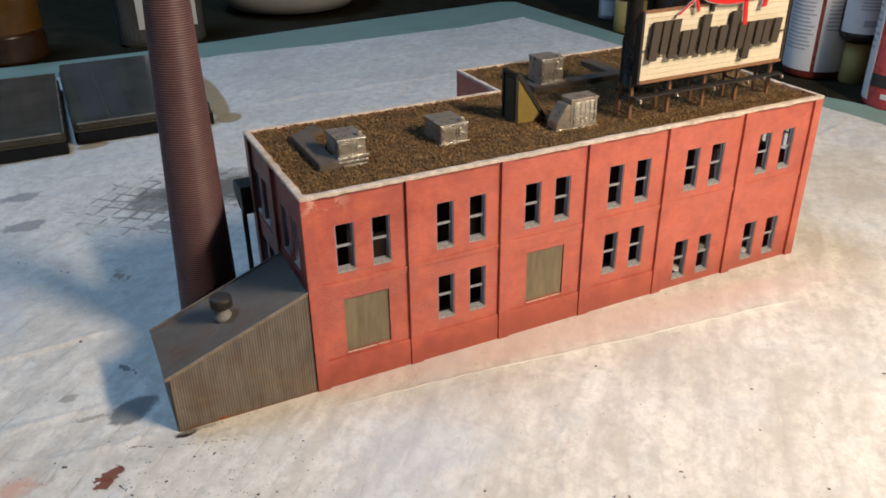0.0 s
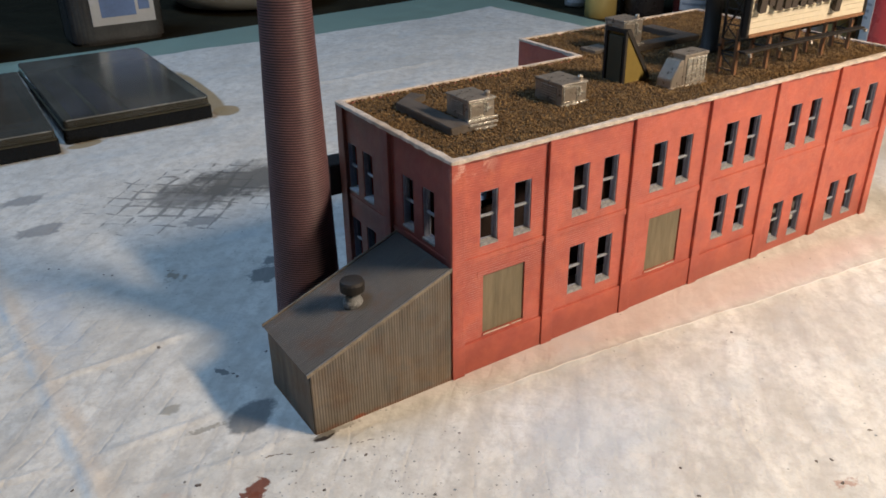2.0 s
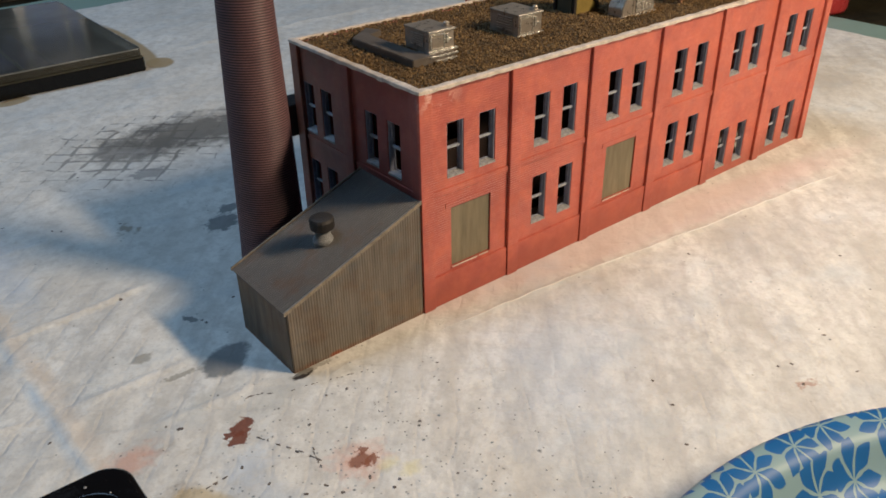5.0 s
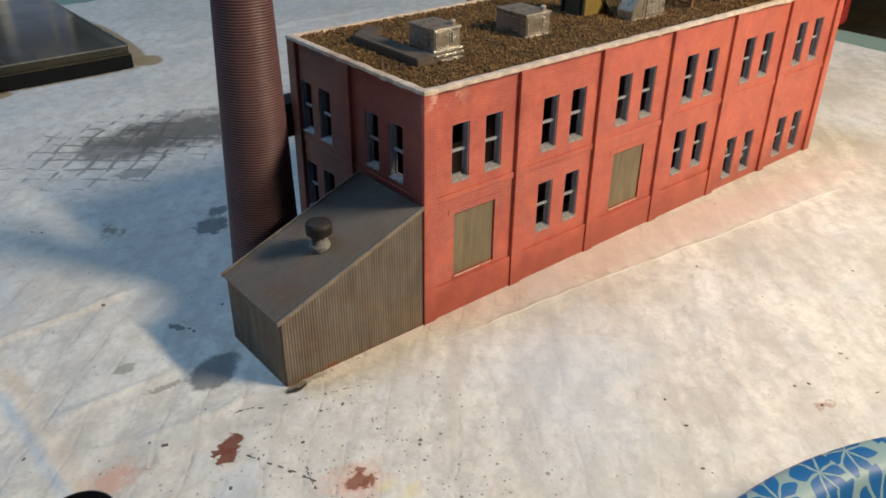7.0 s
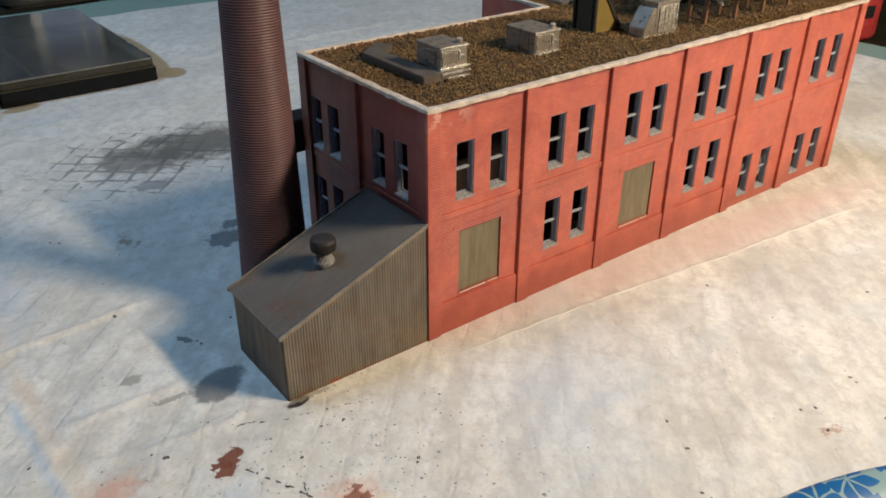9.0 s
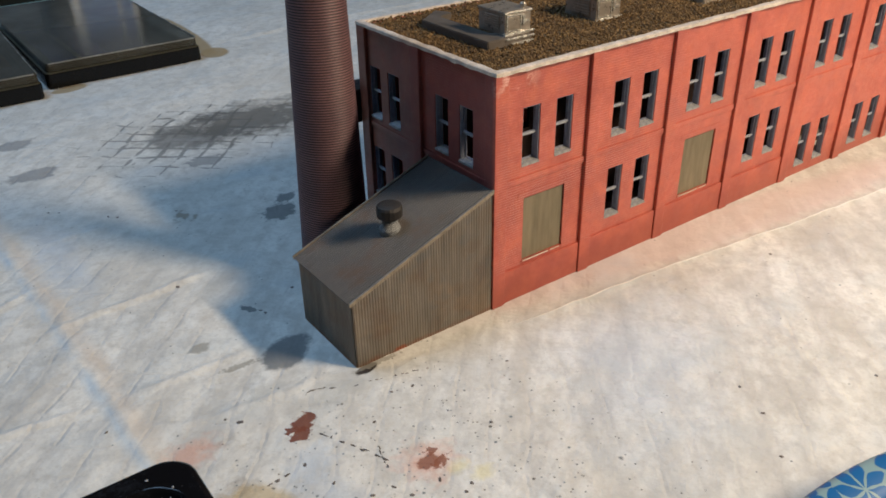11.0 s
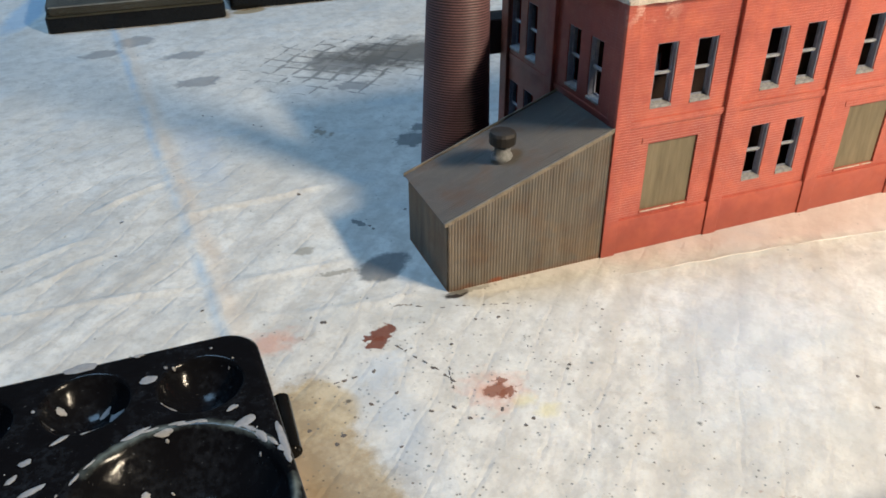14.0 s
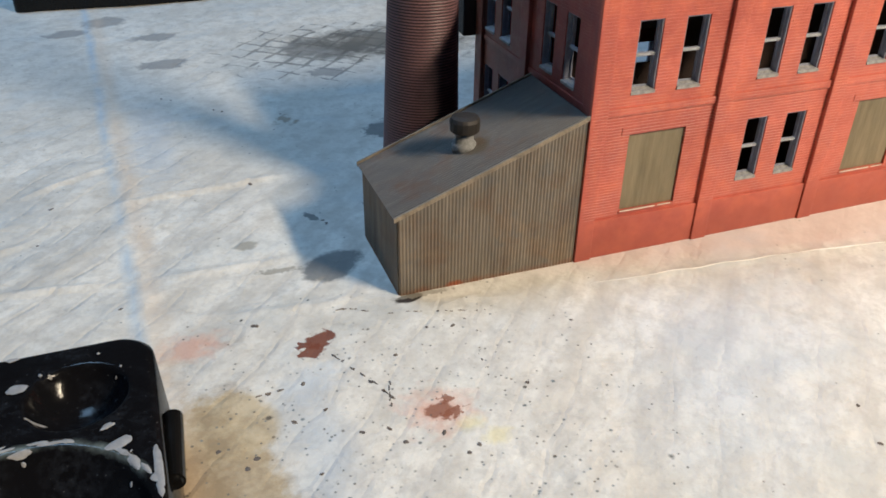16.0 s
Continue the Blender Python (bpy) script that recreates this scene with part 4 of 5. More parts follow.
M_VENT = plain("dull_grey_vent_paint", (0.24, 0.245, 0.25), 0.55, 0.1, 0.45, 0.5, 0.3)
VENT = part("vent", lathe([(4.6, -2.0), (4.7, 1.4), (4.3, 2.2), (3.5, 2.8), (3.4, 6.6)], 28, (vx, vy, vz)), M_VENT, SHED, "small round grey roof vent")
part("vent_cap", lathe([(3.0, 6.2), (4.9, 6.6), (5.6, 7.2), (5.7, 11.0), (5.1, 12.2), (3.4, 12.7), (1.2, 12.8)], 18, (vx, vy, vz)), M_BLACK, VENT, "black rounded vent cap")
smooth(VENT)

# ---- chimney ----
CHIMNEY = thing("chimney_stack", (-38.2, 76.8, 0), "tall tapered brown brick factory chimney", "model chimney")
prof = []
for i in range(191):
    z = 1.2 * i
    r = 17.3 - 0.0316 * z
    prof += [(r - 0.28, z + 0.1), (r, z + 0.38), (r, z + 0.82), (r - 0.28, z + 1.1)]
smooth(part("shaft", lathe(prof[:-28], 56, (-38.2, 76.8, 0)), M_CHIM, CHIMNEY))
smooth(part("crown", lathe(prof[-28:], 56, (-38.2, 76.8, 0)), M_CHIM, CHIMNEY))
smooth(part("footing", lathe([(18.2, 0.05), (18.2, 1.6), (17.6, 2.1), (16.5, 2.1)], 56, (-38.2, 76.8, 0)), M_CHIM, CHIMNEY))
CHIMNEY.rotation_euler = (-0.0221, 0.023, 0)

# ---- on the factory's roof ----
def hvac(x0, x1, y0, y1, z0, z1, label):
    """A boxy roof ventilation unit with a framed door in front and louvres on its side."""
    t = thing("roof_ventilation_unit", (x0, y0, z0), label, "roof unit", "roof units")
    w, h = x1 - x0, z1 - z0
    part("housing", boxes((x0, x1, y0, y1, z0, z1 - 1.2), (x0 - 0.4, x1 + 0.4, y0 - 0.4, y1 + 0.4, z1 - 1.2, z1), bevel=0.35), M_STEEL, t)
    part("base_rail", boxes((x0 - 0.7, x1 + 1.8, y0 - 0.9, y0 + 0.8, z0, z0 + 1.1), bevel=0.25), M_SILVER, t)
    part("door", boxes((x0 + 1.6, x0 + w * 0.56, y0 - 0.4, y0, z0 + 2.4, z1 - 2.6), bevel=0.2), M_STEEL, t)
    part("door_frame", slab([x0 + 0.7, x0 + 1.3, x0 + w * 0.6 - 0.3, x0 + w * 0.6 + 0.3], [z0 + 1.5, z0 + 2.1, z1 - 2.2, z1 - 1.6], lambda u, v: x0 + 1.3 < u < x0 + w * 0.6 - 0.3 and z0 + 2.1 < v < z1 - 2.2, lambda u, v, d: (u, d, v), y0 - 0.5, y0), M_SILVER, t)
    part("top_trim", boxes((x0 - 0.5, x1 + 0.5, y0 - 0.7, y0 - 0.1, z1 - 1.0, z1 - 0.3), bevel=0.15), M_SILVER, t)
    part("handle", boxes((x0 + w * 0.66, x0 + w * 0.74, y0 - 0.9, y0, z0 + h * 0.35, z1 - 2.4), (x0 + w * 0.66, x0 + w * 0.9, y0 - 0.8, y0, z0 + h * 0.45, z0 + h * 0.55), bevel=0.15), M_SILVER, t)
    part("cap", lathe([(1.5, 0), (1.5, 1.6), (1.0, 2.2)], 12, (x1 - 2.2, y0 + 3, z1)), M_STEEL, t)
    d = y1 - y0
    for i in range(6):
        z = z0 + 2.6 + i * (h - 5.2) / 5
        part("louvre", boxes((x0 - 0.55, x0, y0 + 0.2 * d, y0 + 0.75 * d, z - 0.25, z + 0.35), bevel=0.12), M_STEEL, t)
    return t


DUCT = thing("roof_duct", (20, 30, ROOF), "flat dark grey U-shaped roof duct on the gravel", "roof duct")
part("channel", extrude([(20, 30), (45, 30), (45, 41), (30.5, 41), (30.5, 79), (40, 83), (36, 92), (20, 80)], ROOF - 0.3, 115.0, 0.4), M_DUCT, DUCT)
part("flange", boxes((33, 46, 29.2, 30.2, 111.2, 112.4), (30, 46.5, 29.4, 30.4, 113.6, 114.6), bevel=0.2), M_SILVER, DUCT)
hvac(31.5, 46.5, 32.6, 51, 115.0, 125.4, "dull silver ventilation unit with louvres standing on a dark duct")
hvac(91, 107.5, 35.2, 56.5, ROOF - 0.2, 122.6, "dull silver ventilation unit standing alone on the gravel")

INTAKE = thing("roof_intake_unit", (168, 24.8, ROOF), "silver roof unit with a sloped intake hood and a front grille", "roof unit")
part("housing", boxes((168, 186, 24.8, 35.5, ROOF - 0.2, 127.4), (167.6, 186.4, 24.3, 36, 127.2, 128.7), bevel=0.4), M_STEEL, INTAKE)
part("base_rail", boxes((158.2, 187.4, 23.8, 25.2, ROOF - 0.2, 111.8), bevel=0.25), M_SILVER, INTAKE)
bm = bmesh.new()
tri = [(159, ROOF - 0.2), (167.9, ROOF - 0.2), (167.9, 125.8), (165.0, 125.8), (159, 116)]
fa = [bm.verts.new((x, 24.8, z)) for x, z in tri]
fb = [bm.verts.new((x, 35.0, z)) for x, z in tri]
bm.faces.new(fa), bm.faces.new(fb)
for i in range(5):
    bm.faces.new([fa[i], fa[(i + 1) % 5], fb[(i + 1) % 5], fb[i]])
bmesh.ops.bevel(bm, geom=list(bm.edges), offset=0.35, segments=2, affect="EDGES")
part("hood", bm, M_STEEL, INTAKE)
part("grille_frame", slab([170, 170.8, 184, 184.8], [113, 113.8, 125.6, 126.4], lambda u, v: 170.8 < u < 184 and 113.8 < v < 125.6, lambda u, v, d: (u, d, v), 24.1, 24.8), M_SILVER, INTAKE)
for i in range(4):
    for j in range(7):
        part("grille_slat", boxes((171.3 + i * 3.2, 173.6 + i * 3.2, 24.15, 24.8, 114.3 + j * 1.62, 115.2 + j * 1.62)), M_SILVER, INTAKE)

HATCH = thing("roof_hatch", (146, 47, ROOF), "yellow-olive wedge-shaped roof access hatch with a dark door", "roof hatch")
bm = bmesh.new()
tri = [(146.3, ROOF - 0.2), (164, ROOF - 0.2), (164, 113.5), (147.3, 140.4), (145.8, 140.4)]
fa = [bm.verts.new((x, 46.8, z)) for x, z in tri]
fb = [bm.verts.new((x, 62.5, z)) for x, z in tri]
bm.faces.new(fa), bm.faces.new(fb)
for i in range(5):
    bm.faces.new([fa[i], fa[(i + 1) % 5], fb[(i + 1) % 5], fb[i]])
bmesh.ops.bevel(bm, geom=list(bm.edges), offset=0.3, segments=2, affect="EDGES")
part("housing", bm, M_OLIVE, HATCH)
part("door", boxes((145.0, 146.2, 49.2, 60.0, ROOF, 137), bevel=0.3), M_DKOLIVE, HATCH, "dark olive door")
part("door_frame", slab([46.6, 48.2, 61.0, 62.7], [ROOF, 138.8, 141.0], lambda u, v: 48.2 < u < 61 and v < 138.8, lambda u, v, d: (d, u, v), 144.6, 146.3), M_BLACK, HATCH, "black door frame")
bm = bmesh.new()
for y in (46.2, 61.3):
    vs_ = [bm.verts.new(p) for p in ((145.0, y, 141.2), (147.6, y, 141.2), (165.4, y, 113.2), (163.6, y, 112.6), (145.0, y, 140.0))]
    ws_ = [bm.verts.new(v.co + Vector((0, 1.6, 0))) for v in vs_]
    bm.faces.new(vs_), bm.faces.new(ws_)
    for i in range(5):
        bm.faces.new([vs_[i], vs_[(i + 1) % 5], ws_[(i + 1) % 5], ws_[i]])
part("roof_edge", bm, M_BLACK, HATCH, "black roof edging")

RING = thing("wing_duct", (188, 95, ROOF), "dark grey angled roof duct laid on the wing's gravel", "roof duct")
part("channel", extrude([(187, 94), (262, 94), (262, 136), (252, 136), (252, 104), (187, 104)], ROOF - 0.3, 115.2, 0.4), M_DUCT, RING)
part("end_plate", extrude([(180, 106), (196, 106), (196, 120), (180, 120)], ROOF - 0.3, 113.4, 0.3), M_STEEL, RING)
hvac(194.5, 211, 97.5, 114, 115.2, 131.4, "weathered dark ventilation unit on the wing's duct")
STACK = thing("roof_stack", (244, 71, ROOF), "black round smokestack standing on the roof", "model stack")
smooth(part("pipe", lathe([(6.4, -0.3), (6.4, 2.5), (5.2, 3.2), (5.2, 74), (5.9, 74.4), (5.9, 77)], 24, (244, 71, ROOF)), M_BLACK, STACK))
part("collar", lathe([(5.7, 40), (5.7, 41.6)], 24, (244, 71, ROOF)), M_BLACK, STACK)

# ---- rooftop sign ----
SIGN = thing("rooftop_billboard", (264, 24, ROOF), "cream plank rooftop billboard with dark raised bars on rusty posts", "model sign")
SX0, SX1, SZ0, SZ1, SY = 207.5, 318.8, 135.0, 173.2, 18.4
nb = 12
for i in range(nb):
    z0 = SZ0 + (SZ1 - SZ0) * i / nb
    z1 = SZ0 + (SZ1 - SZ0) * (i + 1) / nb
    part("plank", boxes((SX0 + 1.2, SX1 - 1.2, SY, SY + 1.6, z0 + 0.08, z1 - 0.08), bevel=0.14), M_PLANK, SIGN)
part("frame_side", boxes((SX0 - 0.6, SX0 + 1.2, SY - 0.9, SY + 2.6, SZ0 - 1.5, SZ1 + 1), bevel=0.2), M_BLACK, SIGN)
part("frame_side", boxes((SX1 - 1.2, SX1 + 0.6, SY - 0.9, SY + 2.6, SZ0 - 1.5, SZ1 + 1), bevel=0.2), M_BLACK, SIGN)
part("frame_top", boxes((SX0 + 1.2, SX1 - 1.2, SY - 0.7, SY + 2.2, SZ1, SZ1 + 1.2), bevel=0.2), M_RUST, SIGN)
part("frame_bottom", boxes((SX0 + 1.2, SX1 - 1.2, SY - 1.3, SY + 2.2, SZ0 - 1.6, SZ0), bevel=0.2), M_RUST, SIGN)
LEGS = [208.2, 236.0, 263.0, 289.6, 316.5]
for x in LEGS:
    part("front_post", boxes((x - 1.0, x + 1.0, 22.2, 24.2, ROOF - 0.5, SZ0 + 2), bevel=0.2), M_RUST, SIGN)
    part("rear_post", boxes((x - 1.0, x + 1.0, 33.0, 35.0, ROOF - 0.5, 131), bevel=0.2), M_RUST, SIGN)
    bm = bmesh.new()
    rod(bm, (x, 23.2, 124.0), (x, 34, 124.0), 0.6)
    rod(bm, (x, 34, 131), (x, 21.5, 160), 0.45)
    part("brace", bm, M_BLACK, SIGN)
part("catwalk", boxes((205.5, 319.5, 15.4, 19.8, 125.2, 126.4), bevel=0.25), M_BLACK, SIGN)
part("rear_rail", boxes((205.5, 318, 33.2, 34.8, 126.4, 127.8), bevel=0.25), M_BLACK, SIGN)
for x in (208, 235, 263, 290, 318):
    bm = bmesh.new()
    rod(bm, (x, 17.6, 126), (x, 14.2, 124.6), 0.55)
    bmesh.ops.create_cone(bm, cap_ends=True, segments=8, radius1=1.2, radius2=0.6, depth=1.8, matrix=Matrix.Translation((x, 14.0, 124.8)))
    part("lamp_stub", bm, M_STEEL, SIGN, "small grey spotlight stub")
    bm = bmesh.new()
    rod(bm, (x, 18.6, 125.6), (x, 22.6, 125.6), 0.6)
    part("bracket", bm, M_BLACK, SIGN)
# lattice tower at the near end
for x in (SX0 + 0.4, SX1 - 0.4):
    bm = bmesh.new()
    rod(bm, (x, 33.6, 131), (x, 33.6, 157), 0.8)
    rod(bm, (x, 33.6, 157), (x, 22, 171), 0.8)
    rod(bm, (x, 22.4, 131), (x, 22.4, 171), 0.9)
    zz = 114.0
    k = 0
    while zz < 156:
        rod(bm, (x, 33.6 if k % 2 else 22.4, zz), (x, 22.4 if k % 2 else 33.6, zz + 8.4), 0.38)
        rod(bm, (x, 22.4, zz), (x, 33.6, zz), 0.38)
        zz += 8.4
        k += 1
    part("lattice", bm, M_BLACK, SIGN)


def slant_bar(bm, x, z0, z1, w, lean=0.18, y0=0.0, y1=3.0):
    pts = [(x + lean * z0, z0), (x + w + lean * z0, z0), (x + w + lean * z1, z1), (x + lean * z1, z1)]
    fa = [bm.verts.new((a, y0, b)) for a, b in pts]
    fb = [bm.verts.new((a, y1, b)) for a, b in pts]
    fs = [bm.faces.new(fa), bm.faces.new(fb)]
    for i in range(4):
        fs.append(bm.faces.new([fa[i], fa[(i + 1) % 4], fb[(i + 1) % 4], fb[i]]))
    return fs


# raised plain bars in place of the lettering: left edge, foot, head, width
BARS = [(0, 0, 21, 4.4), (7.0, 3, 21, 3.8), (13.6, 0, 21, 4.4), (21.6, 0, 14, 4.4), (28.0, 0, 14, 4.0), (35.6, 0, 21.5, 4.4), (42.0, 0, 14, 4.2), (50.0, 0, 14, 4.2), (57.4, 0, 21.5, 4.2), (64.6, 0, 14, 4.2), (71.0, -7, 14, 4.2), (78.4, 0, 14, 4.2), (84.6, 0, 14, 4.2), (92.4, 0, 14, 4.6)]
for x, z0, z1, w in BARS:
    bm = bmesh.new()
    slant_bar(bm, x, z0, z1, w, 0.10)
    bmesh.ops.transform(bm, verts=bm.verts, matrix=Matrix.Translation((212, SY - 3.6, 147.2)))
    bmesh.ops.bevel(bm, geom=list(bm.edges), offset=0.5, segments=2, affect="EDGES")
    part("raised_bar", bm, M_LETTER, SIGN)
part("tie_bar", boxes((210, 316.5, SY - 1.6, SY - 0.7, 152.4, 153.4), bevel=0.15), M_LETTER, SIGN)


def emblem(grow, y0, y1):
    """A plain long oval with four short bars hanging from it."""
    bm = bmesh.new()
    n = 36
    f = [bm.verts.new((271 + (27 + grow) * math.cos(2 * math.pi * i / n), y0, 182.0 + (8.5 + grow) * math.sin(2 * math.pi * i / n))) for i in range(n)]
    b = [bm.verts.new((v.co.x, y1, v.co.z)) for v in f]
    bm.faces.new(f), bm.faces.new(b)
    for i in range(n):
        bm.faces.new([f[i], f[(i + 1) % n], b[(i + 1) % n], b[i]])
    for x, z, lean, w in ((229, 171, 1.35, 1.6), (243, 171.5, -0.3, 1.8), (279, 160.5, -0.12, 3.0), (292, 169.5, 0.25, 3.2)):
        fs = slant_bar(bm, 0, 0, 181 - z, w + grow, lean, y0, y1)
        vs_ = list({v for q in fs for v in q.verts})
        bmesh.ops.translate(bm, verts=vs_, vec=(x - grow / 2, 0, z - grow))
    return bm


part("emblem_outline", emblem(0.6, SY - 3.2, SY - 2.2), M_WHITE, SIGN, "white emblem outline")
part("emblem", emblem(0.0, SY - 3.8, SY - 3.2), M_RED, SIGN, "plain bright red emblem")
part("emblem_bracket", boxes((255, 257, SY - 2.2, SY + 1, 170, 176), (279, 281, SY - 2.2, SY + 1, 170, 176)), M_BLACK, SIGN)

# ---- behind the factory ----
AWNING = thing("rear_awning", (-4, 110, 0), "black rear awning on a thin post behind the factory", "model awning")
bm = bmesh.new()
prof_ = [(108.6, 60), (108.6, 77.5), (124, 77.5), (129, 75.5), (131, 72), (130.5, 68), (127, 64.5), (120, 61)]
fa = [bm.verts.new((-6, y, z)) for y, z in prof_]
fb = [bm.verts.new((44, y, z)) for y, z in prof_]
bm.faces.new(fa), bm.faces.new(fb)
for i in range(8):
    bm.faces.new([fa[i], fa[(i + 1) % 8], fb[(i + 1) % 8], fb[i]])
bmesh.ops.bevel(bm, geom=list(bm.edges), offset=0.4, segments=2, affect="EDGES")
part("hood", bm, M_BLACK, AWNING)
part("post", boxes((-3.2, -0.4, 128, 130.4, 0, 71), bevel=0.2), M_BLACK, AWNING)

# ---- things round the factory ----
M_LID = Nodes("clear_lid_plastic", 0.1, 0, 0.12)
M_LID.b.inputs["Transmission Weight"].default_value = 0.7
M_LID.b.inputs["IOR"].default_value = 1.025
M_LID.colour(M_LID.mix(M_LID.ramp(M_LID.noise(0.025, 3), 0.35, 0.65), (0.14, 0.142, 0.125), (0.21, 0.212, 0.19)))
M_LID.rough(M_LID.ramp(M_LID.noise(0.03, 3), 0.3, 0.7, 0.1, 0.2))
M_LID = M_LID.m
M_EDGE = plain("scuffed_clear_edge", (0.20, 0.20, 0.185), 0.25, 0, 0.3, 0.05)
M_PALECARD = plain("pale_strip", (0.34, 0.34, 0.36), 0.6, 0, 0.2, 0.05, 0.15, 0.05)
M_CARD_BROWN = plain("brown_contents", (0.20, 0.10, 0.045), 0.7, 0, 0.5, 0.02, 0.15, 0.05)
M_CARD_BLUE = plain("blue_grey_contents", (0.09, 0.09, 0.22), 0.6, 0, 0.4, 0.02, 0.15, 0.05)
M_CARD_GREY = plain("dark_grey_contents", (0.075, 0.073, 0.055), 0.7, 0, 0.4, 0.02, 0.15, 0.05)


def rounded(x0, x1, y0, y1, r, n=5):
    pts = []
    for cx, cy, a0 in ((x1 - r, y1 - r, 0), (x0 + r, y1 - r, 90), (x0 + r, y0 + r, 180), (x1 - r, y0 + r, 270)):
        pts += [(cx + r * math.cos(radians(a0 + 90 * i / n)), cy + r * math.sin(radians(a0 + 90 * i / n))) for i in range(n + 1)]
    return pts


def case(x0, x1, y0, y1, turn, cards, label):
    t = thing("display_case", (x0, y0, 0), label, "plastic case", "cases on the pad")
    part("base_tray", extrude(rounded(x0, x1, y0, y1, 4), 0.6, 12.6, 0.6), M_GLOSSBLACK, t)
    part("lid", extrude(rounded(x0 + 1.6, x1 - 1.6, y0 + 1.6, y1 - 1.6, 4), 13.6, 21, 0.9), M_LID, t, "clear scuffed plastic lid")
    part("lid_rim", extrude(rounded(x0 + 0.6, x1 - 0.6, y0 + 0.6, y1 - 0.6, 4), 12.6, 13.6, 0.2), M_CARD_GREY, t)
    part("lid_edge", boxes((x0 + 4, x1 - 4, y0 + 1.3, y0 + 2.4, 20.2, 21.2), bevel=0.3), M_EDGE, t, "pale scuffed front edge of the lid")
    part("lid_edge", boxes((x1 - 2.4, x1 - 1.3, y0 + 4, y1 - 4, 20.2, 21.2), bevel=0.3), M_EDGE, t, "pale scuffed side edge of the lid")
    for a, b, c, d, m in cards:
        part("contents", boxes((x0 + a, x0 + b, y0 + c, y0 + d, 13.62, 17.5), bevel=0.5), m, t)
    t.rotation_euler = (0, 0, radians(turn))
    return t


case(-86, 45, 467, 714, 0, [(6, 13, 8, 240, M_CARD_GREY), (14, 33, 30, 240, M_CARD_BLUE), (34, 37, 30, 232, M_PALECARD), (38, 58, 30, 240, M_CARD_BLUE), (62, 126, 10, 240, M_CARD_GREY)], "flat black plastic case with clear lid, grey and blue contents")
case(-232, -93, 449, 680, -1.2, [(10, 76, 10, 228, M_CARD_GREY), (80, 128, 60, 228, M_CARD_BROWN)], "flat black plastic case with clear lid and brown contents")

# palette
PAL = thing("paint_palette", (-240, -150, 0), "glossy black plastic paint palette splashed with white paint", "paint palette")
WELLS = [(-175.5, -61, 12.4, 9), (-207, -57.5, 12.4, 9), (-238, -56, 12.4, 9), (-270, -57, 12.4, 9), (-187, -105, 28.5, 14), (-248, -105, 28.5, 14), (-175.5, -156, 12.4, 9), (-207, -158, 12.4, 9)]


def palette_height(x, y):
    z = 34.5
    for cx, cy, r, d in WELLS:
        q = math.hypot(x - cx, y - cy) / r
        if q < 1.06:
            lip = max(0.0, min(1.0, (1.06 - q) / 0.16))
            z = min(z, 34.5 - (d * max(0.0, 1 - q ** 2.4) + 0.25) * lip * lip * (3 - 2 * lip))
    return z


bm = bmesh.new()
nx, ny = 330, 310
px0, px1, py0, py1, pr = -330.0, -156.5, -205.0, -39.2, 10.0
grid = []
for j in range(ny + 1):
    row = []
    for i in range(nx + 1):
        x, y = px0 + (px1 - px0) * i / nx, py0 + (py1 - py0) * j / ny
        ex, ey = max(0.0, abs(x - (px0 + px1) / 2) - (px1 - px0) / 2 + pr), max(0.0, abs(y - (py0 + py1) / 2) - (py1 - py0) / 2 + pr)
        e = math.hypot(ex, ey)
        if e > pr:
            x -= math.copysign(ex * (1 - pr / e), x - (px0 + px1) / 2)
            y -= math.copysign(ey * (1 - pr / e), y - (py0 + py1) / 2)
        row.append(bm.verts.new((x, y, palette_height(x, y) - (1.4 * max(0.0, (min(e, pr) / pr - 0.75) * 4) ** 2))))
    grid.append(row)
for j in range(ny):
    for i in range(nx):
        bm.faces.new([grid[j][i], grid[j][i + 1], grid[j + 1][i + 1], grid[j + 1][i]])
rim = [e for e in bm.edges if e.is_boundary]
r = bmesh.ops.extrude_edge_only(bm, edges=rim)
for v in r["geom"]:
    if isinstance(v, bmesh.types.BMVert):
        v.co.z = 2.0
        v.co.x += 1.2 * (1 if v.co.x > (px0 + px1) / 2 else -1)
        v.co.y += 1.0 * (1 if v.co.y > (py0 + py1) / 2 else -1)


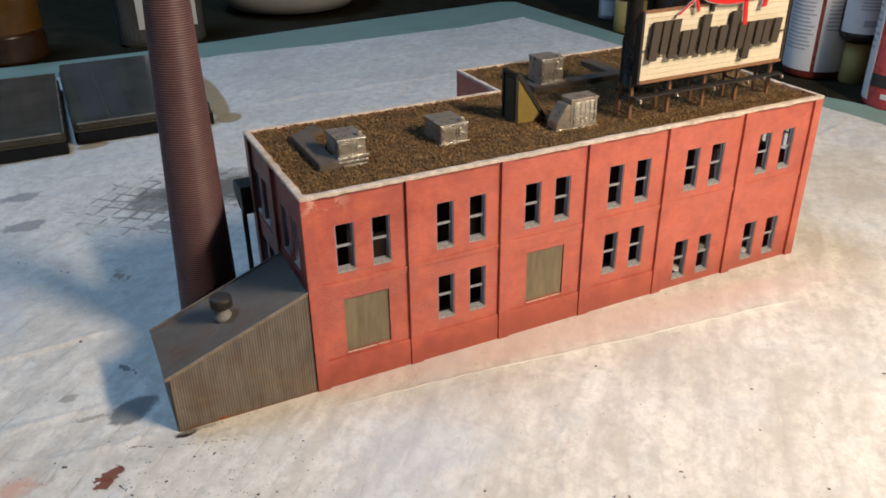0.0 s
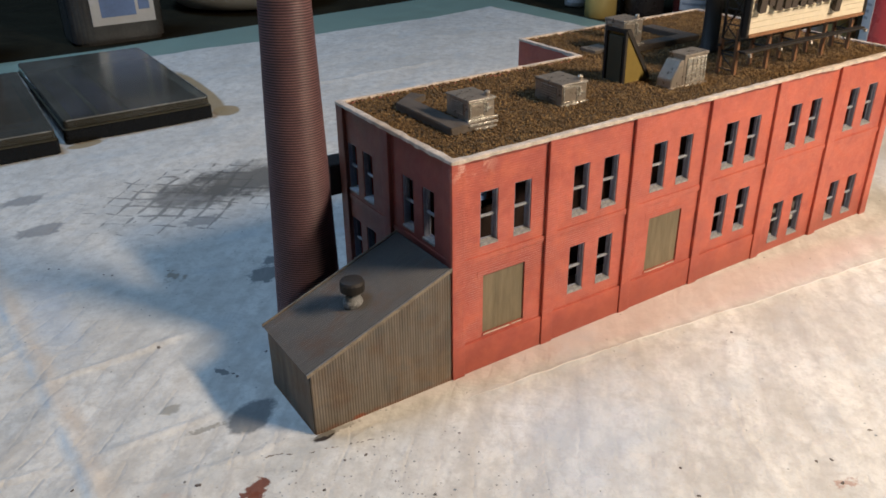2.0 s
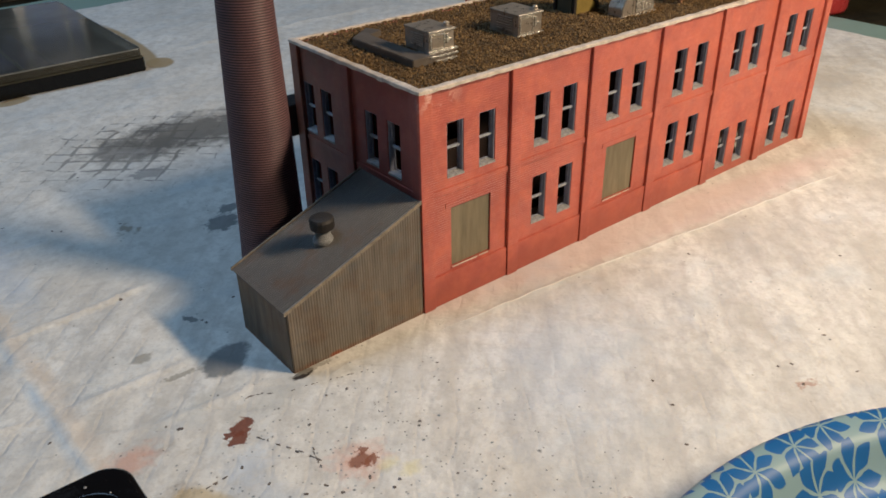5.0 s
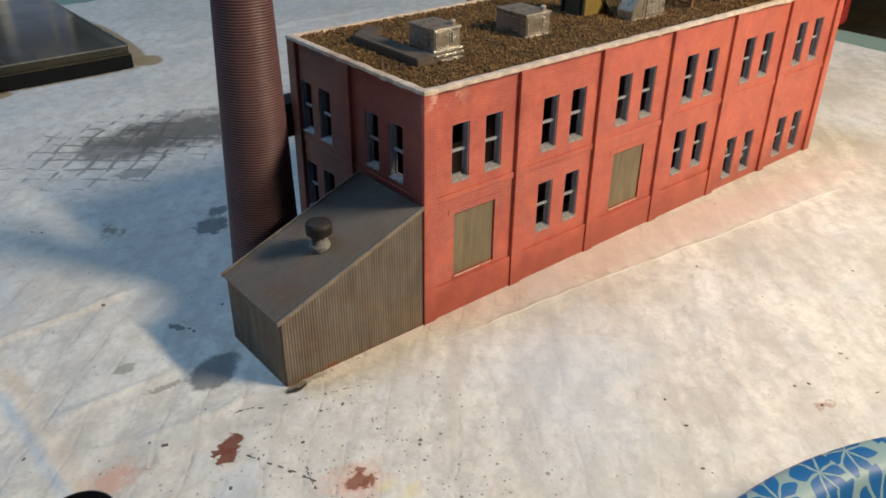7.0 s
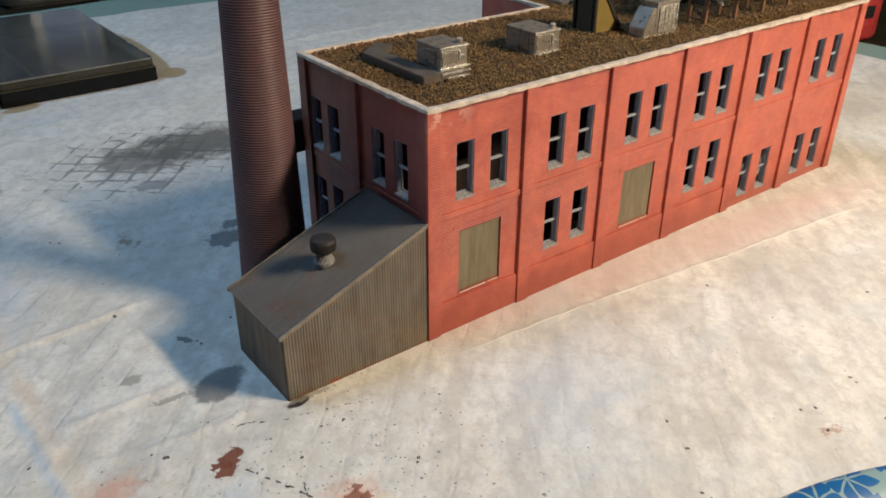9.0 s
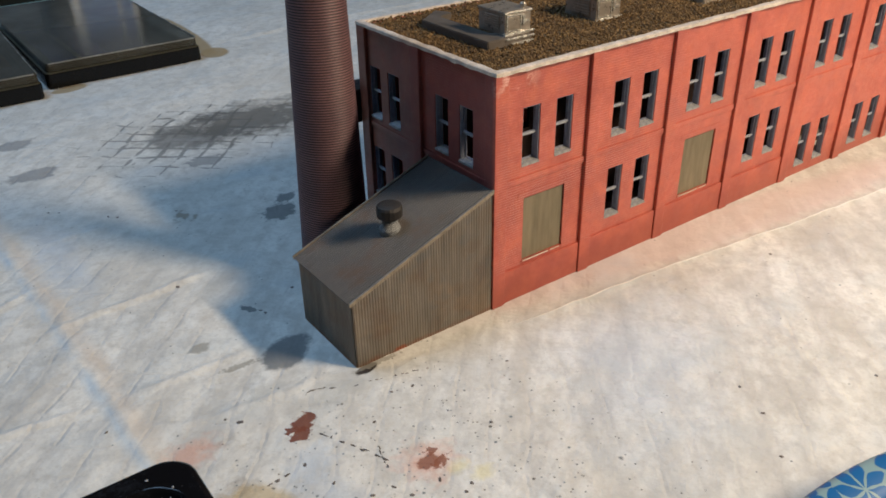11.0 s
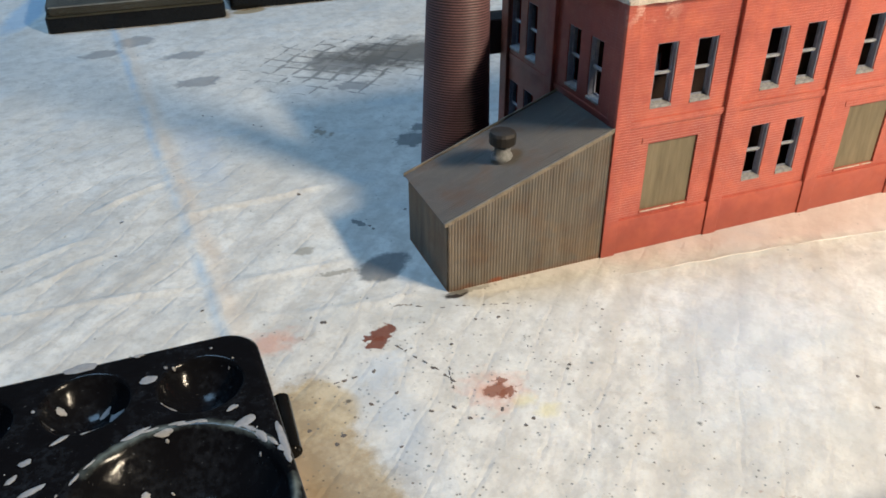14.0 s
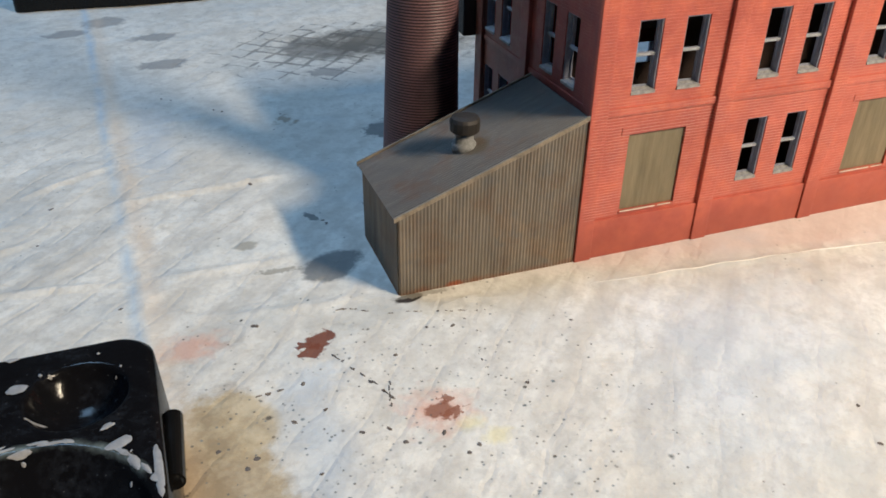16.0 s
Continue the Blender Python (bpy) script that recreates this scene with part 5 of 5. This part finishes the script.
def palette_mat():
    """Black plastic under a thin, patchy film of rinsed-off paint."""
    n = Nodes("paint_filmed_black_plastic", 0.16, 0, 0.16)
    n.p = n.stretch(1, 1, 1)
    s = n.node("ShaderNodeSeparateXYZ")
    n.link(n.p, s.inputs[0])
    dx, dy = n.math("SUBTRACT", s.outputs[0], 53.0), n.math("SUBTRACT", s.outputs[1], 45.0)
    ring = n.math("ABSOLUTE", n.math("SUBTRACT", n.math("SQRT", n.math("ADD", n.math("MULTIPLY", dx, dx), n.math("MULTIPLY", dy, dy))), 29.0))
    film = n.math("MULTIPLY", n.ramp(n.noise(0.07, 4), 0.46, 0.6), n.ramp(n.noise(0.45, 4, 0.65), 0.42, 0.66))
    edge = n.math("MULTIPLY", n.ramp(n.math("ADD", ring, n.math("MULTIPLY", n.noise(0.4, 3), 2.0)), 2.6, 0.9), n.ramp(n.noise(0.09, 3), 0.4, 0.55))
    fleck = n.ramp(n.noise(0.9, 2), 0.70, 0.76)
    base = n.mix(n.math("MULTIPLY", film, 0.8), (0.005, 0.005, 0.006), (0.015, 0.017, 0.021))
    base = n.mix(n.math("MULTIPLY", edge, 0.55), base, (0.22, 0.265, 0.26))
    base = n.mix(n.math("MULTIPLY", fleck, 0.3), base, (0.20, 0.20, 0.21))
    n.colour(base)
    n.rough(n.math("ADD", n.ramp(n.noise(0.2, 3), 0.3, 0.7, 0.08, 0.18), n.math("MULTIPLY", film, 0.12)))
    n.bump(n.noise(0.6, 3), 0.06)
    return n.m


smooth(part("tray", bm, palette_mat(), PAL))
M_DRIP = plain("dried_white_paint", (0.30, 0.30, 0.31), 0.5, 0, 0.3, 0.5)


def blob(x, y, rx, ry, turn=0.0, lift=0.5, seed=0):
    bm = bmesh.new()
    rings = []
    c, s = math.cos(turn), math.sin(turn)
    for k, (q, h) in enumerate(((1.0, 0.05), (0.8, 0.6), (0.4, 1.0))):
        ring = []
        for i in range(20):
            a = 2 * math.pi * i / 20
            w = 1 + 0.32 * noise.noise((math.cos(a) * 1.6 + seed, math.sin(a) * 1.6, seed * 0.7)) + 0.2 * noise.noise((math.cos(a) * 4, math.sin(a) * 4, seed))
            u, v = rx * q * w * math.cos(a), ry * q * w * math.sin(a)
            X, Y = x + c * u - s * v, y + s * u + c * v
            ring.append(bm.verts.new((X, Y, palette_height(X, Y) + lift * h)))
        rings.append(ring)
    for a, b in zip(rings, rings[1:]):
        for i in range(20):
            bm.faces.new([a[i], a[(i + 1) % 20], b[(i + 1) % 20], b[i]])
    bm.faces.new(rings[-1])
    return smooth(part("paint_blob", bm, M_DRIP, PAL))


SPOTS = [(-207.5, -41.0, 6.0, 2.4, 0.0), (-189.6, -53.9, 3.0, 2.0, 0.1), (-191.3, -41.2, 1.6, 1.0, 0.1), (-214.5, -52.6, 1.5, 1.3, 0.0), (-199.8, -58.5, 3.2, 1.5, -0.5), (-203.0, -54.5, 2.2, 1.2, 0.6), (-185.4, -64.8, 2.6, 0.8, 0.5),
         (-205.8, -69.1, 3.6, 1.0, 0.3), (-211.5, -65.9, 2.4, 0.8, -0.4), (-213.7, -70.5, 3.6, 0.9, 0.5), (-194.5, -75.6, 5.0, 1.0, 0.35), (-187.3, -77.3, 3.0, 0.8, 0.05), (-180.4, -76.6, 4.0, 0.6, -0.05), (-168.6, -75.0, 2.2, 1.1, 0.4),
         (-165.9, -81.7, 4.0, 1.9, 0.45), (-163.0, -88.8, 1.3, 3.2, 0.4), (-157.9, -92.0, 1.2, 9.0, 0.04), (-221.8, -75.9, 1.9, 1.5, 0.3), (-220.1, -86.7, 4.0, 1.2, 0.3), (-225.0, -81.0, 2.2, 1.0, 0.8), (-185.7, -96.6, 1.3, 0.8, 0.1), (-194.7, -89.3, 1.4, 1.1, 0.2), (-203.7, -91.0, 1.7, 0.9, 0.3)]
for i, (x, y, rx, ry, turn) in enumerate(SPOTS):
    blob(x, y, 0.85 * rx, 0.8 * ry, turn, 0.22, i * 1.7)
rng = random.Random(3)
for deg in (142, 131, 99, 84, 70, 44, 36, 28, 20, 12):
    a = radians(deg + rng.uniform(-1.5, 1.5))
    blob(-187 + 29.6 * math.cos(a), -105 + 29.6 * math.sin(a), rng.uniform(1.2, 2.4), rng.uniform(0.35, 0.8), a + math.pi / 2, 0.2, deg * 0.3)
for i in range(26):
    blob(rng.uniform(-232, -162), rng.uniform(-130, -44), rng.uniform(0.25, 0.7), rng.uniform(0.2, 0.5), rng.uniform(0, 3), 0.2, i)
bm = bmesh.new()
rod(bm, (-154.2, -68, 27.5), (-155.6, -92, 27.5), 2.6, 20)
bmesh.ops.bevel(bm, geom=[e for e in bm.edges if len(e.link_faces) == 2 and any(len(f.verts) > 6 for f in e.link_faces)], offset=0.9, segments=3, affect="EDGES")
part("side_hinge", bm, M_GLOSSBLACK, PAL)


# patterned plate
def plate_mat():
    n = Nodes("blue_petal_print", 0.42, 0, 0.22)
    vo = n.node("ShaderNodeTexVoronoi", voronoi_dimensions="2D")
    vo.inputs["Scale"].default_value = 1 / 18.0
    vo.inputs["Randomness"].default_value = 0.3
    n.link(n.p, vo.inputs["Vector"])
    df = n.node("ShaderNodeVectorMath", operation="SUBTRACT")
    n.link(n.p, df.inputs[0])
    n.link(vo.outputs["Position"], df.inputs[1])
    sp = n.node("ShaderNodeSeparateXYZ")
    n.link(df.outputs[0], sp.inputs[0])
    ang = n.math("ARCTAN2", sp.outputs[1], sp.outputs[0])
    turn = n.math("MULTIPLY", n.noise(0.02, 1), 3.0)
    fr = n.math("FRACT", n.math("MULTIPLY", n.math("ADD", ang, turn), 7 / (2 * math.pi)))
    side = n.math("MULTIPLY", n.math("ABSOLUTE", n.math("SUBTRACT", fr, 0.5)), 2.0)
    r = vo.outputs["Distance"]
    wide = n.math("MINIMUM", n.math("ADD", n.math("MULTIPLY", r, 2.2), 0.3), n.math("MULTIPLY", n.math("SUBTRACT", 0.64, r), 3.4))
    wide = n.math("MINIMUM", wide, 0.88)
    on = n.math("MULTIPLY", n.ramp(n.math("SUBTRACT", wide, side), 0.0, 0.08), n.ramp(r, 0.03, 0.06))
    n.colour(n.mix(on, (0.21, 0.315, 0.335), n.mix(n.noise(0.05, 2), (0.008, 0.085, 0.25), (0.016, 0.13, 0.34))))
    return n.m


PLATE = thing("paper_plate", (-7, -334, 0), "round paper plate printed with blue petals", "plate")
smooth(part("dish", lathe([(0.5, 3.0), (140, 3.0), (148, 3.4), (152.5, 4.6), (155.5, 8.0), (158, 12.2), (160, 15.6), (161.6, 17.6), (164, 18.8), (168, 19.8), (171.5, 20.2), (173.6, 19.7), (174.8, 18.0), (172.4, 18.0), (168.5, 17.6), (164, 16.2), (161, 13.2), (157, 6.0), (153, 2.6), (147, 1.6), (0.5, 1.6)], 160, (-7, -334, 0)), plate_mat(), PLATE))

# bottles and jars at the back of the table
TABLE_Z = -5.0
M_LABEL = plain("white_label_paper", (0.62, 0.64, 0.68), 0.5, 0, 0.08, 0.05)
M_PRINT = plain("grey_label_print", (0.34, 0.36, 0.42), 0.6, 0, 0.1, 0.1)
M_DKRED = plain("dark_red_paint_bottle", (0.16, 0.03, 0.025), 0.3, 0, 0.15, 0.05)
M_CRIMSON = plain("crimson_paint_bottle", (0.50, 0.055, 0.06), 0.3, 0, 0.12, 0.05)
M_OLIVECAP = plain("olive_yellow_plastic", (0.36, 0.285, 0.105), 0.45, 0, 0.12, 0.05)
M_NAVY = plain("dark_bottle_plastic", (0.02, 0.02, 0.024), 0.3, 0, 0.15, 0.05)
M_AMBER = plain("amber_jar", (0.15, 0.066, 0.012), 0.25, 0, 0.35, 0.012)
M_DARKAMBER = plain("dark_amber", (0.045, 0.02, 0.008), 0.3, 0, 0.3, 0.03)
M_PALE = plain("pale_grey_plastic", (0.42, 0.43, 0.42), 0.5, 0, 0.1, 0.02)
M_BLUEPRINT = plain("blue_label_print", (0.16, 0.26, 0.52), 0.5, 0, 0.2, 0.05)


def arc_label(c, r, z0, z1, a0, a1, n=16):
    """A label wrapped round a bottle between two angles in degrees."""
    bm = bmesh.new()
    prev = None
    for i in range(n + 1):
        a = radians(a0 + (a1 - a0) * i / n)
        ring = [bm.verts.new((c[0] + q * math.cos(a), c[1] + q * math.sin(a), z)) for q, z in ((r + 0.5, z0), (r + 0.5, z1), (r - 0.5, z1), (r - 0.5, z0))]
        if prev:
            for k in range(4):
                bm.faces.new([prev[k], prev[(k + 1) % 4], ring[(k + 1) % 4], ring[k]])
        else:
            bm.faces.new(ring)
        prev = ring
    bm.faces.new(prev)
    return bm


def bottle(c, r, high, mat, label, panels=(), prints=(), cap=None, group="paint bottles"):
    t = thing("paint_bottle", (*c, TABLE_Z), label, "paint bottle", group)
    z = TABLE_Z
    smooth(part("body", lathe([(r - 4, 0), (r - 1, 1.2), (r, 5), (r, high - 14), (r - 3, high - 6), (r * 0.5, high), (r * 0.42, high + 5)], 40, (*c, z)), mat, t))
    lab = None
    for z0, z1, a0, a1 in panels:
        lab = part("label", arc_label(c, r, z + z0, z + z1, a0, a1), M_LABEL, t, "white printed label")
    if lab:
        for z0, z1, a0, a1 in prints:
            part("print_bar", arc_label(c, r + 0.4, z + z0, z + z1, a0, a1, 6), M_PRINT, lab)
    if cap:
        smooth(part("cap", lathe([(r * 0.5, 0), (r * 0.5, 22), (r * 0.42, 24)], 24, (*c, z + high + 2)), cap, t))
    return t


def text_rows(a0, a1, z0, z1, step, seed):
    g = random.Random(seed)
    rows, z = [], z0
    while z < z1:
        rows.append((z, z + step * 0.38, a0 + g.uniform(0, 3), a1 - g.uniform(0, 12)))
        z += step
    return rows


bottle((735, 333), 35, 150, M_DKRED, "dark red paint bottle with white printed labels", [(10, 122, 128, 214), (10, 122, 221, 312)], text_rows(150, 209, 34, 112, 4.4, 1) + text_rows(227, 296, 58, 112, 4.4, 2), M_NAVY)
bottle((713, 200), 36, 150, M_CRIMSON, "crimson paint bottle with a white label edge", [(8, 130, 108, 159)], text_rows(132, 155, 60, 120, 7, 3), M_NAVY)
part("print_bar", arc_label((713, 200), 36.2, TABLE_Z + 13, TABLE_Z + 18, 186, 204, 6), M_LABEL, bpy.data.objects["paint_bottle.001"], "small white print")
part("label_band", arc_label((713, 200), 36, TABLE_Z + 24, TABLE_Z + 37, 160, 262), M_NAVY, bpy.data.objects["paint_bottle.001"], "black label band")
bottle((790, 535), 34, 150, M_DKRED, "dark paint bottle with a white printed label", [(14, 120, 175, 275)], text_rows(182, 268, 22, 110, 8, 4), M_NAVY)
# bottles standing upside down on their caps
for c, r, rc, hc, label, seed in (((746, 284), 27, 16.5, 46, "paint bottle with barcode label standing upside down on olive cap", 5), ((683, 622), 25, 23, 44, "paint bottle standing upside down on a yellow-olive cap", 6)):
    t = thing("upturned_paint_bottle", (*c, TABLE_Z), label, "paint bottle", "upturned bottles")
    z = TABLE_Z
    smooth(part("cap", lathe([(rc - 1, 0), (rc, 1.5), (rc, hc - 1), (rc - 1, hc)], 36, (*c, z)), M_OLIVECAP, t, "olive-yellow cap"))
    smooth(part("body", lathe([(rc * 0.6, hc), (r - 2, hc + 6), (r, hc + 12), (r, hc + 120), (r - 3, hc + 124)], 36, (*c, z)), M_NAVY, t))
    lab = part("label", arc_label(c, r, z + hc + 14, z + hc + 104, 160, 300), M_LABEL, t, "white barcode label")
    for q in text_rows(200, 262, hc + 40, hc + 98, 3.6, seed):
        part("print_bar", arc_label(c, r + 0.4, z + q[0], z + q[1], q[2], q[3], 6), M_PRINT, lab)
    part("print_bar", arc_label(c, r + 0.4, z + hc + 22, z + hc + 29, 214, 250, 6), M_PRINT, lab)
bottle((709, 702), 19, 120, M_PALE, "small white paint bottle on the table", [(8, 100, 180, 280)], text_rows(190, 270, 30, 90, 8, 7), M_NAVY)
bottle((745, 600), 32, 150, M_NAVY, "black paint bottle standing on the table", (), (), M_NAVY)

AMBER = thing("amber_jar", (-140, 890, TABLE_Z), "large amber jar with dark contents on the table", "jar")
smooth(part("jar_body", lathe([(46, 0), (50, 3), (50, 150), (44, 160), (40, 175)], 40, (-140, 890, TABLE_Z)), M_AMBER, AMBER))
smooth(part("jar_sediment", lathe([(50.05, 2), (50.3, 6), (50.3, 34), (50.05, 40)], 40, (-140, 890, TABLE_Z)), M_DARKAMBER, AMBER, "dark brown settled contents"))
TUB = thing("clear_tub", (62, 910, TABLE_Z), "clear plastic tub with a blue and white label", "tub")
M_TUB = plain("smoky_clear_plastic", (0.07, 0.07, 0.072), 0.12, 0, 0.3, 0.03)
part("tub_body", extrude(rounded(2, 122, 866, 954, 22, 6), TABLE_Z, 150, 4), M_TUB, TUB)
lab = part("tub_label", boxes((28, 108, 864.4, 866, 20, 130), bevel=0.4), M_LABEL, TUB, "white label with blue print")
part("print_panel", boxes((40, 84, 863.6, 864.6, 30, 120), bevel=0.2), M_BLUEPRINT, lab)
part("print_panel", boxes((88, 102, 863.6, 864.6, 36, 120), bevel=0.2), M_BLUEPRINT, lab)
DISH = thing("plastic_dish", (300, 1050, TABLE_Z), "pale grey round-bottomed plastic dish", "dish")
smooth(part("dish_body", lathe([(70, 0), (100, 6), (122, 24), (130, 60), (127, 60), (119, 26), (98, 10), (1, 6)], 48, (300, 1050, TABLE_Z)), M_PALE, DISH))


# ---- brick faces of the factory walls ----
BW, BH, GAP, PROUD = 3.6, 1.22, 0.1, 0.05
BOXES = [(0, 1, 2, 3), (0, 4, 5, 1), (1, 5, 6, 2), (2, 6, 7, 3), (3, 7, 4, 0)]


def courses(u0, u1, z0, z1, shift, holes):
    """Bricks of a running bond as (u, z, length), cut at the ends and at the openings."""
    out = []
    for row in range(math.ceil(z0 / BH), int(z1 / BH)):
        off = BW / 2 if row % 2 == 0 else 0
        k = math.floor((u0 + shift + off) / BW)
        while k * BW - off - shift < u1:
            a, b = max(u0, k * BW - off - shift) + 0.05, min(u1, (k + 1) * BW - off - shift) - 0.05
            z = row * BH
            for h0, h1, v0, v1 in holes:
                if z + BH > v0 and z < v1 and b > h0 and a < h1:
                    if a < h0:
                        b = min(b, h0 - 0.1)
                    else:
                        a = max(a, h1 + 0.1)
            if b - a > 0.5:
                out.append((a, z + GAP, b - a))
            k += 1
    return out


def brick_verts(a, z, ln, put, proud):
    return [put(u, v, d) for d in (proud, 0.0) for u, v in ((a, z), (a + ln, z), (a + ln, z + BH - 2 * GAP), (a, z + BH - 2 * GAP))]


def brick_field(bricks, put, seed):
    """The bricks of one wall face, joined."""
    rng = random.Random(seed)
    verts, faces = [], []
    for a, z, ln in bricks:
        n = len(verts)
        verts += [[K * c for c in p] for p in brick_verts(a, z, ln, put, PROUD * rng.uniform(0.7, 1.25))]
        faces += [[n + i for i in f] for f in BOXES]
    me = bpy.data.meshes.new("brickwork")
    me.from_pydata(verts, [], faces)
    bm = bmesh.new()
    bm.from_mesh(me)
    bmesh.ops.recalc_face_normals(bm, faces=bm.faces)
    bm.to_mesh(me)
    bm.free()
    me.materials.append(M_BRICK)
    ob = new("brickwork", me)
    ob.parent = FACTORY
    tagged(ob, "small red-painted bricks in running bond", kind="stuff")


front = lambda y: (lambda u, v, d: (u, y - d, v))
side = lambda x: (lambda u, v, d: (x - d, u, v))
SINGLE = {}
for k in range(6):
    a, b, x = LINES[k] + 7, LINES[k + 1], LINES[k]
    w = x + OFFSETS[k]
    holes = [(w + 19.3 * i, w + 19.3 * i + 10, 67.9, 94.1) for i in (0, 1)]
    if k in (0, 2):
        holes += [(x + 14.8, x + 47.0, 18.4, 54.7)]
    else:
        zz = 24.6 if k in (1, 3) else 6.3
        holes += [(w + 0.3 + 19.3 * i, w + 10.3 + 19.3 * i, zz, zz + 26.2) for i in (0, 1)]
    foot = 18.2
    lower, upper = courses(a, b, foot, 60.2, PANEL, holes), courses(a, b, 62.9, TOP - 3.4, PANEL, holes)
    if k == 0:
        for i, (u, z, ln) in enumerate(lower):
            q = round(ln, 1)
            if q not in SINGLE:
                bm = bmesh.new()
                vs = [bm.verts.new(p) for p in brick_verts(0, 0, q, front(0), PROUD)]
                for f in BOXES:
                    bm.faces.new([vs[j] for j in f])
                SINGLE[q] = part("brick", bm, M_BRICK, FACTORY)
                SINGLE[q].location = [K * c for c in (u, PANEL, z)]
            else:
                share("brick", SINGLE[q], FACTORY, (u, PANEL, z))
        lower = []
    brick_field(lower + upper, front(PANEL), k)
for i, x in enumerate(LINES[:-1]):
    brick_field(courses(x + 0.3, x + (6.7 if x < 330 else 6.2), 18.2, TOP - 3.4, 0, []), front(0), 20 + i)
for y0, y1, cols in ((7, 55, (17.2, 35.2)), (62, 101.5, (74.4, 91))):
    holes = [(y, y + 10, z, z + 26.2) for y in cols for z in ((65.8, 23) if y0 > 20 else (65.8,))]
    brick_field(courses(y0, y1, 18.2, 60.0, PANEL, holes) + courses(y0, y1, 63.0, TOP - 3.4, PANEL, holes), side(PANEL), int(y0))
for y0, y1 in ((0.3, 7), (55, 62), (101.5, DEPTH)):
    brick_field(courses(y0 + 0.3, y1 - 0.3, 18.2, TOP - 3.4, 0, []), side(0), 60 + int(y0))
